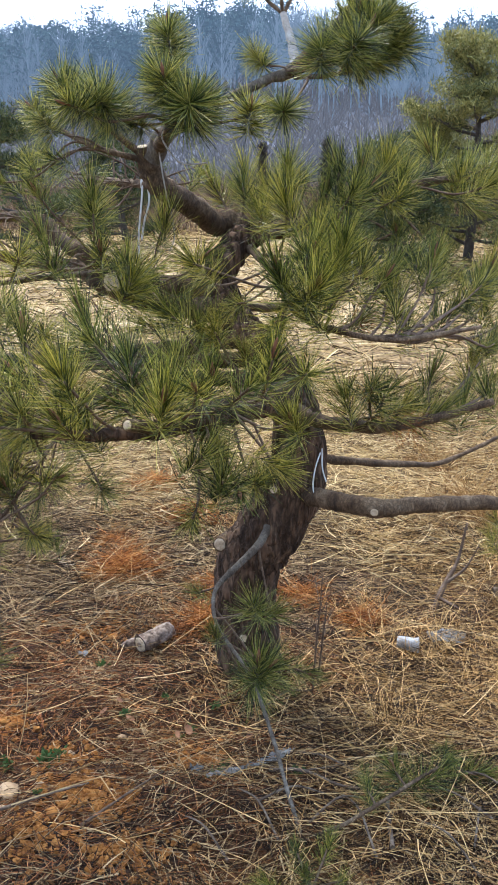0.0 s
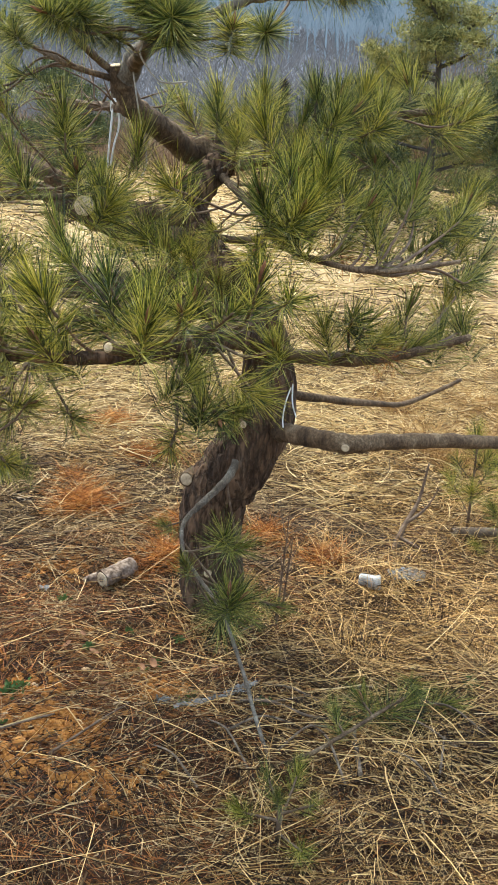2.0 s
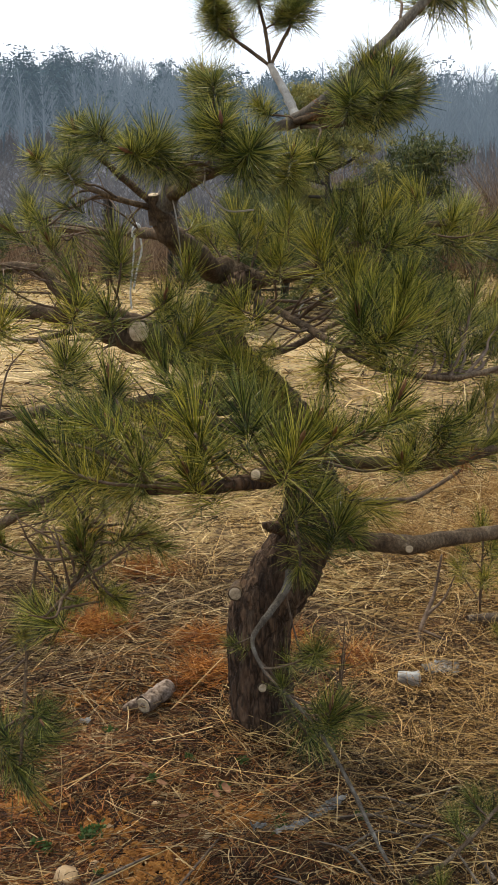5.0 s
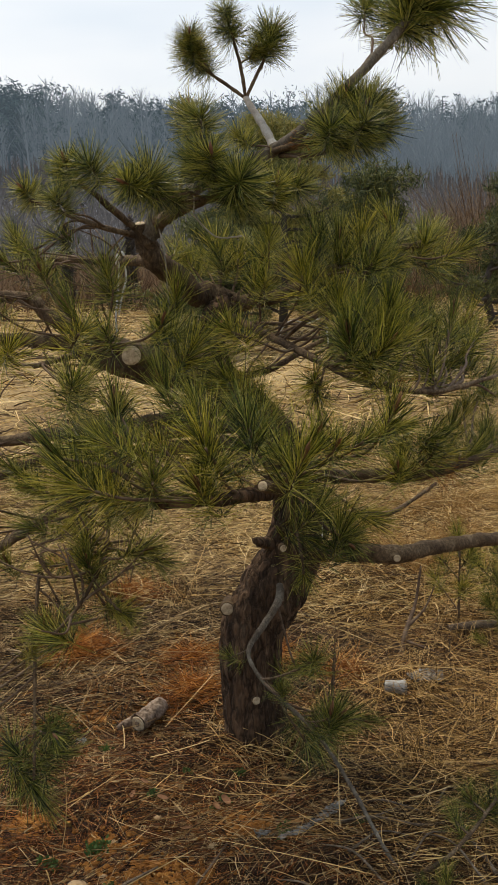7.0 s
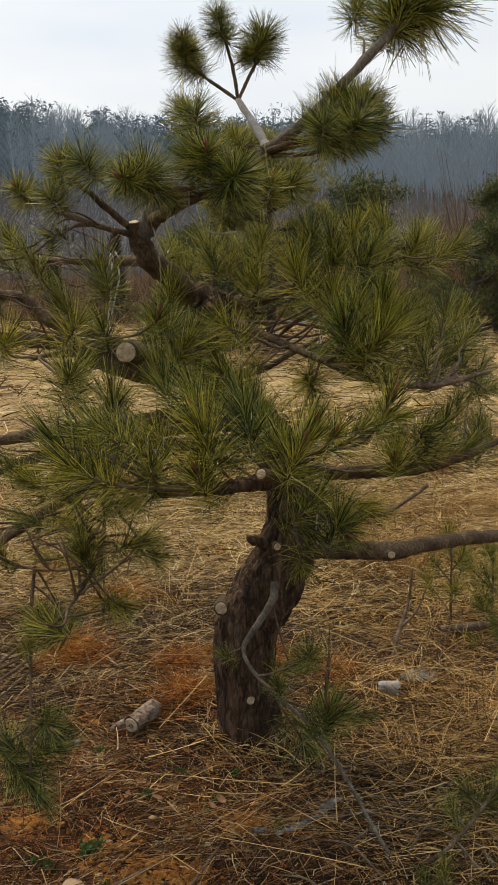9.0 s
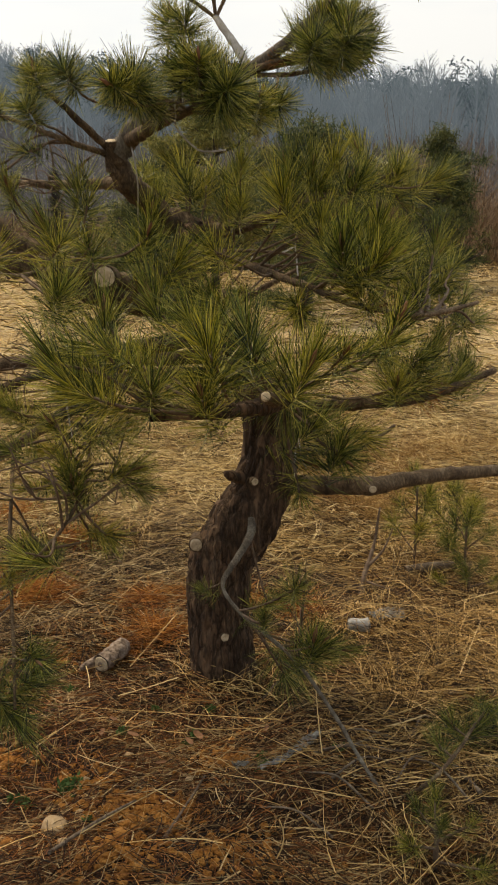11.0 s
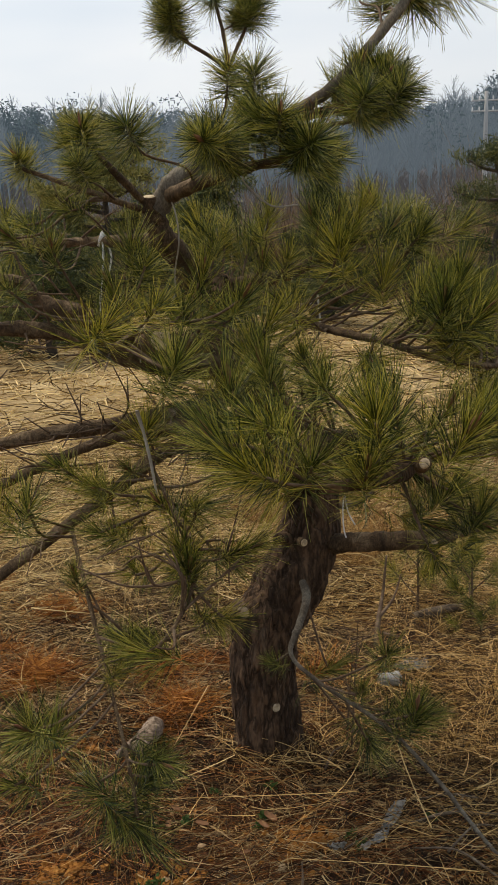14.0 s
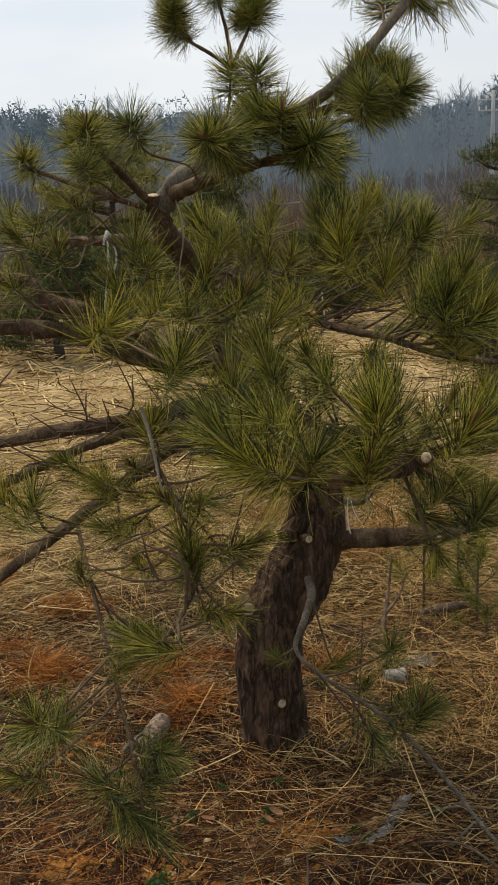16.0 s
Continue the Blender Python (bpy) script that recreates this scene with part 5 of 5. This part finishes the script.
def paper_cup():
    c, e = np.array((0.490, 2.82, 0.098)), np.array((0.555, 2.80, 0.098))
    cup = thing("plastic_cup", (0.52, 2.81, 0.06), "crushed white plastic cup lying on its side", "cup")
    v, q = tube([c, c * 0.6 + e * 0.4, e], [0.019, 0.023, 0.025], 16, 4, 0.22, 28, False)
    w, p = tube([e, c * 0.6 + e * 0.4, c + (e - c) * 0.1], [0.024, 0.0215, 0.018], 16, 4, 0.22, 28, True)
    part("body", to_mesh("body", *joined([(v, q), (w, p)]), M_CUP, True), cup)
    ring = [e + 0.025 * np.array((0.1 * np.cos(a), np.cos(a), np.sin(a))) for a in np.linspace(0, 2 * np.pi, 13)]
    part("rim", to_mesh("rim", *tube(ring, [0.0018] * 13, 6, 2), M_CUP, True), cup)


paper_cup()


def stick(points, r0, r1, label, name="dead_stick", material=M_STICK, forks=()):
    """A dead stick on the ground, with its side twigs."""
    p = [np.array(q, float) for q in points]
    r0, r1 = r0 * 0.75, r1 * 0.7
    ob = thing(name, tuple(p[0]), label, "stick", "sticks on the ground")
    part("stem", to_mesh("stem", *tube(p, np.linspace(r0, r1, len(p)), 8, 6, 0.15, 60), material, True), ob)
    for f in forks:
        part("side_twig", to_mesh("side_twig", *tube([np.array(q, float) for q in f], np.linspace(r0 * 0.6, r1 * 0.6, len(f)), 6, 5, 0.15, 60), material, True), ob)


def g(x, y, h=0.02):
    return (x, y, float(ground_z(x, y)) + h)


stick([g(0.66, 3.09, 0.0), g(0.70, 3.14, 0.08), g(0.76, 3.2, 0.16), g(0.79, 3.22, 0.30)], 0.017, 0.005, "dark forked dead stem standing in straw", "dead_branch", M_TWIG, [[g(0.71, 3.15, 0.09), g(0.78, 3.16, 0.14), g(0.83, 3.18, 0.22)], [g(0.68, 3.11, 0.05), g(0.77, 3.0, 0.03)]])
stick([g(0.90, 3.20), g(1.05, 3.2, 0.03), g(1.25, 3.22)], 0.026, 0.022, "grey rotten branch lying in dry grass", "fallen_branch", M_STICK)
stick([g(0.05, 2.02), g(0.13, 1.97, 0.04), g(0.22, 1.90, 0.03), g(0.30, 1.92)], 0.006, 0.004, "bent grey stick on the bank", forks=[[g(0.13, 1.97, 0.04), g(0.20, 2.02, 0.03), g(0.24, 2.06, 0.02)]])
stick([g(0.14, 2.12), g(0.19, 2.04, 0.05), g(0.28, 1.99, 0.02)], 0.004, 0.003, "thin grey stick among dry grass")
stick([g(-0.15, 2.02), g(-0.02, 2.05, 0.02), g(0.06, 2.05, 0.02)], 0.005, 0.004, "thin grey stick on fallen needles")
stick([g(0.30, 1.66), g(0.31, 1.8, 0.02), g(0.32, 1.86, 0.03)], 0.007, 0.006, "pale barkless stick on the bank")
stick([g(0.05, 2.42, 0.03), g(0.11, 2.47, 0.05), g(0.18, 2.5, 0.04)], 0.004, 0.003, "short brown stick beside the trunk", material=M_TWIG)
stick([g(-0.60, 3.2), g(-0.5, 3.18, 0.02), g(-0.42, 3.22, 0.02)], 0.006, 0.004, "grey stick in matted grass")
stick([g(-0.38, 1.80), g(-0.28, 1.95, 0.03), g(-0.22, 2.06)], 0.005, 0.003, "dark thin stick on reddish soil", material=M_TWIG)
stick([g(-0.62, 1.83), g(-0.5, 1.94, 0.02), g(-0.40, 2.02)], 0.006, 0.004, "mauve-grey stick on clay")
for n, (x, y) in enumerate(((0.42, 1.68), (0.50, 1.75), (0.46, 1.85), (0.20, 1.80), (0.24, 1.75), (0.55, 1.90), (0.1, 1.85), (0.02, 1.80), (-0.1, 1.75), (0.36, 2.05))):
    r = np.random.default_rng(300 + n)
    a, l = r.uniform(0, np.pi), r.uniform(0.06, 0.13)
    dx, dy = l * np.cos(a), l * np.sin(a)
    stick([g(x - dx, y - dy), g(x, y, 0.045), g(x + dx, y + dy, 0.02)], 0.004, 0.0025, "thin weathered stick in the brushwood", material=M_STICK)


def bare_sapling(x, y, h, seed):
    r = np.random.default_rng(seed)
    z = float(ground_z(x, y))
    ob = thing("bare_sapling", (x, y, z), "thin leafless reddish sapling in dry grass", "sapling", "bare saplings")
    p = [(x, y, z - 0.02), (x + 0.01, y, z + h * 0.4), (x + 0.02, y, z + h * 0.75), (x + 0.025, y, z + h)]
    part("stem", to_mesh("stem", *tube(p, [0.0035, 0.003, 0.002, 0.0012], 6, 5), M_TWIG, True), ob)
    for k in range(9):
        f = r.uniform(0.35, 0.95)
        s = np.array((x + 0.02 * f, y, z + h * f))
        e = s + (r.normal(0, 0.05), r.normal(0, 0.05), r.uniform(0.03, 0.09))
        part("side_twig", to_mesh("side_twig", *tube([s, (s + e) / 2 + (0, 0, -0.005), e], [0.0016, 0.0013, 0.0008], 5, 3), M_TWIG), ob)


bare_sapling(0.185, 2.50, 0.42, 1)
bare_sapling(0.205, 2.56, 0.30, 2)


def weed(x, y, size, seed):
    """A low rosette of small green leaves."""
    r = np.random.default_rng(seed)
    n = 26
    a = r.uniform(0, 2 * np.pi, n)
    t = r.uniform(0.2, 1.2, n)
    way = np.stack([np.cos(a) * np.cos(t), np.sin(a) * np.cos(t), np.sin(t)], 1)
    base = np.array((x, y, float(ground_z(x, y)) + 0.01)) + r.normal(0, size * 0.4, (n, 3)) * (1, 1, 0.15)
    v1, q1 = ribbons(base, way, r.uniform(0.5, 1.0, n) * size, np.full(n, size * 0.12), np.zeros((n, 3)), 1, 0.2, r)
    v2, q2 = ribbons(base + way * (size * 0.4), unit(way + r.normal(0, 0.3, (n, 3))), np.full(n, size * 0.5), np.full(n, size * 0.42), r.normal(0, 0.2, (n, 3)), 2, 0.5, r)
    solid("weed", to_mesh("weed", *joined([(v1, q1), (v2, q2)]), M_WEED), "small fresh green weed on bare soil", "weed", "weeds on the soil")


for n, (x, y, s) in enumerate(((-0.54, 2.2, 0.045), (-0.52, 2.23, 0.035), (-0.64, 2.17, 0.04), (-0.67, 2.2, 0.035), (-0.36, 2.42, 0.03), (-0.17, 2.36, 0.03), (-0.2, 2.33, 0.025), (-0.06, 2.1, 0.03), (-0.09, 2.02, 0.03), (-0.47, 2.70, 0.03), (0.12, 2.02, 0.035), (-0.52, 1.98, 0.02), (0.65, 2.05, 0.04), (-0.25, 2.5, 0.025), (-0.1, 2.45, 0.03))):
    weed(x, y, s * 0.6, 200 + n)


def cord(points, radius, label, name="training_cord", material=M_CORD):
    p = [np.array(q, float) for q in points]
    solid(name, to_mesh(name, *tube(p, [radius] * len(p), 7, 6), material, True), label, "cord", "training cords on the pine")


cord([(-0.325, 2.99, 1.545), (-0.322, 2.975, 1.565), (-0.315, 2.98, 1.578), (-0.307, 2.99, 1.57), (-0.303, 3.0, 1.55)], 0.007, "white cord looped over the limb")
cord([(-0.320, 2.975, 1.57), (-0.325, 2.96, 1.51), (-0.332, 2.96, 1.45), (-0.34, 2.97, 1.38), (-0.338, 2.97, 1.33)], 0.003, "white cord tied down from the limb")
cord([(-0.312, 2.975, 1.57), (-0.302, 2.96, 1.51), (-0.318, 2.96, 1.45), (-0.33, 2.97, 1.39)], 0.003, "white cord tied down from the limb")
cord([(-0.20, 2.31, 1.74), (-0.198, 2.31, 1.70), (-0.20, 2.30, 1.675), (-0.17, 2.27, 1.635), (-0.145, 2.26, 1.622), (-0.095, 2.255, 1.625)], 0.0021, "loose grey-white cord end hanging from the crown", material=M_OLD_CORD)
cord([(-0.245, 2.66, 1.68), (-0.235, 2.63, 1.62), (-0.225, 2.64, 1.55), (-0.215, 2.70, 1.48), (-0.21, 2.72, 1.42), (-0.225, 2.72, 1.38)], 0.0021, "grey-white cord wound down the leader", material=M_OLD_CORD)
cord([(0.20, 2.555, 0.84), (0.185, 2.535, 0.80), (0.178, 2.515, 0.75), (0.19, 2.50, 0.71), (0.205, 2.51, 0.695)], 0.0021, "white cord tied round the fork")
cord([(0.205, 2.56, 0.85), (0.205, 2.54, 0.80), (0.215, 2.52, 0.765)], 0.0021, "white cord tied round the fork")
cord([(0.30, 2.86, 1.37), (0.24, 2.84, 1.35), (0.19, 2.84, 1.36), (0.16, 2.85, 1.34), (0.15, 2.86, 1.30)], 0.0026, "slack white cord between two limbs")
cord([(0.30, 2.86, 1.38), (0.305, 2.86, 1.33), (0.31, 2.86, 1.28)], 0.0026, "short white cord end hanging down")


def dry_leaf(x, y, size, seed):
    r = np.random.default_rng(seed)
    z = float(ground_z(x, y)) + 0.035
    u, v = np.meshgrid(np.linspace(-1, 1, 9), np.linspace(-1, 1, 7), indexing="ij")
    w = np.sqrt(np.clip(1 - u * u, 0, 1)) * 0.4
    p = np.stack([u * size, v * w * size, 0.5 * size * (v * w) ** 2 * 3 + 0.25 * size * u * u], -1).reshape(-1, 3)
    a = r.uniform(0, 6.28)
    p = np.stack([p[:, 0] * np.cos(a) - p[:, 1] * np.sin(a), p[:, 0] * np.sin(a) + p[:, 1] * np.cos(a), p[:, 2]], 1) + (x, y, z)
    i, j = np.meshgrid(np.arange(8), np.arange(6), indexing="ij")
    i, j = i.ravel(), j.ravel()
    q = np.stack([i * 7 + j, i * 7 + j + 1, (i + 1) * 7 + j + 1, (i + 1) * 7 + j], 1)
    solid("dry_leaf", to_mesh("dry_leaf", np.concatenate([p, p - (0, 0, 0.001)]), np.concatenate([q, q[:, ::-1] + len(p)]), M_LEAF, True), "curled brown dead leaf on the soil", "leaf", "dead leaves")


for n, (x, y, s) in enumerate(((-0.20, 2.30, 0.02), (-0.17, 2.32, 0.026), (-0.34, 2.37, 0.02), (-0.42, 2.40, 0.018), (-0.38, 2.45, 0.016), (0.0, 2.24, 0.016), (-0.3, 2.2, 0.015))):
    dry_leaf(x, y, s, 20 + n)


def grass_clump(x, y, seed, n=90, h=0.35, material=M_STRAW, low=0.2, droop=0.9):
    r = np.random.default_rng(seed)
    a, t = r.uniform(0, 2 * np.pi, n), r.uniform(low, 1.45, n)
    way = np.stack([np.cos(a) * np.cos(t), np.sin(a) * np.cos(t), np.sin(t)], 1)
    root = np.array((x, y, float(ground_z(x, y)))) + r.normal(0, 0.055, (n, 3)) * (1, 1, 0)
    bend = np.stack([r.normal(0, 0.45, n), r.normal(0, 0.45, n), -r.uniform(0.2, 1.0, n) * droop], 1)
    solid("grass_clump", to_mesh("grass_clump", *ribbons(root, way, r.uniform(0.5, 1, n) * h, r.uniform(0.0016, 0.0032, n), bend, 5, 0.6, r), material), "arching clump of tall tan dry grass", "dry grass", "clumps of dry grass")


gr = np.random.default_rng(77)
for n in range(70):
    if n < 34:
        x, y = gr.uniform(0.25, 1.6), gr.uniform(2.2, 4.2)
    else:
        x, y = gr.uniform(-1.2, 2.6), gr.uniform(3.6, 6.8)
    grass_clump(x, y, 700 + n, 90, gr.uniform(0.14, 0.32))
for n in range(34):
    x, y = gr.uniform(0.9, 2.4), gr.uniform(3.9, 5.0)
    grass_clump(x, y, 900 + n, 110, gr.uniform(0.22, 0.46), M_TALL, 0.6, 0.7)
grass_clump(-0.20, 2.95, 860, 260, 0.17, M_RUST_FRESH)
for n, (x, y) in enumerate(((-0.09, 2.55), (0.03, 2.53), (0.12, 2.58), (-0.13, 2.68), (0.16, 2.66), (0.06, 2.50))):
    grass_clump(x, y, 840 + n, 50, 0.16)


def seedling(x, y, h, seed, lean=0.0, size=1.0):
    """A knee-high young pine with a few brushes of needles."""
    r = np.random.default_rng(seed)
    z = float(ground_z(x, y))
    ob = thing("pine_seedling", (x, y, z), "small yellowish green pine seedling in dry grass", "pine seedling", "pine seedlings")
    p = [(x, y, z - 0.02), (x + lean * 0.3, y, z + h * 0.5), (x + lean, y, z + h)]
    part("stem", to_mesh("stem", *tube(p, [0.006, 0.005, 0.003], 7, 5, 0.1, 60), M_TWIG, True), ob)
    for k in range(6):
        f = 0.35 + 0.65 * k / 5
        swing = 2.4 * k + seed
        end = np.array((x + lean * f * f, y, z + h * f)) + 0.13 * (1.25 - f) * np.array((math.cos(swing), math.sin(swing), 0.35))
        base = np.array((x + lean * f * f, y, z + h * (f - 0.16)))
        part("twig", to_mesh("twig", *tube([base, (base + end) / 2, end], [0.003, 0.0026, 0.002], 6, 3), M_TWIG, True), ob)
        axis = unit(end - base + (0, 0, 0.05))
        turn = Vector(axis).to_track_quat("Z", "Y").to_matrix().to_4x4()
        part("needle_tuft", TUFTS[(k * 5 + seed) % 12], ob, "", Matrix.Translation(Vector(end) - ob.location) @ turn @ Matrix.Scale(size * r.uniform(0.85, 1.1), 4)).matrix_parent_inverse = Matrix()


seedling(1.10, 3.10, 0.30, 1, 0.0, 0.75)
seedling(0.98, 3.28, 0.34, 2, 0.0, 0.85)
seedling(1.05, 2.98, 0.13, 3, 0.0, 0.55)
seedling(1.2, 3.35, 0.3, 4)
seedling(0.115, 1.52, 0.12, 5, 0.0, 0.5)
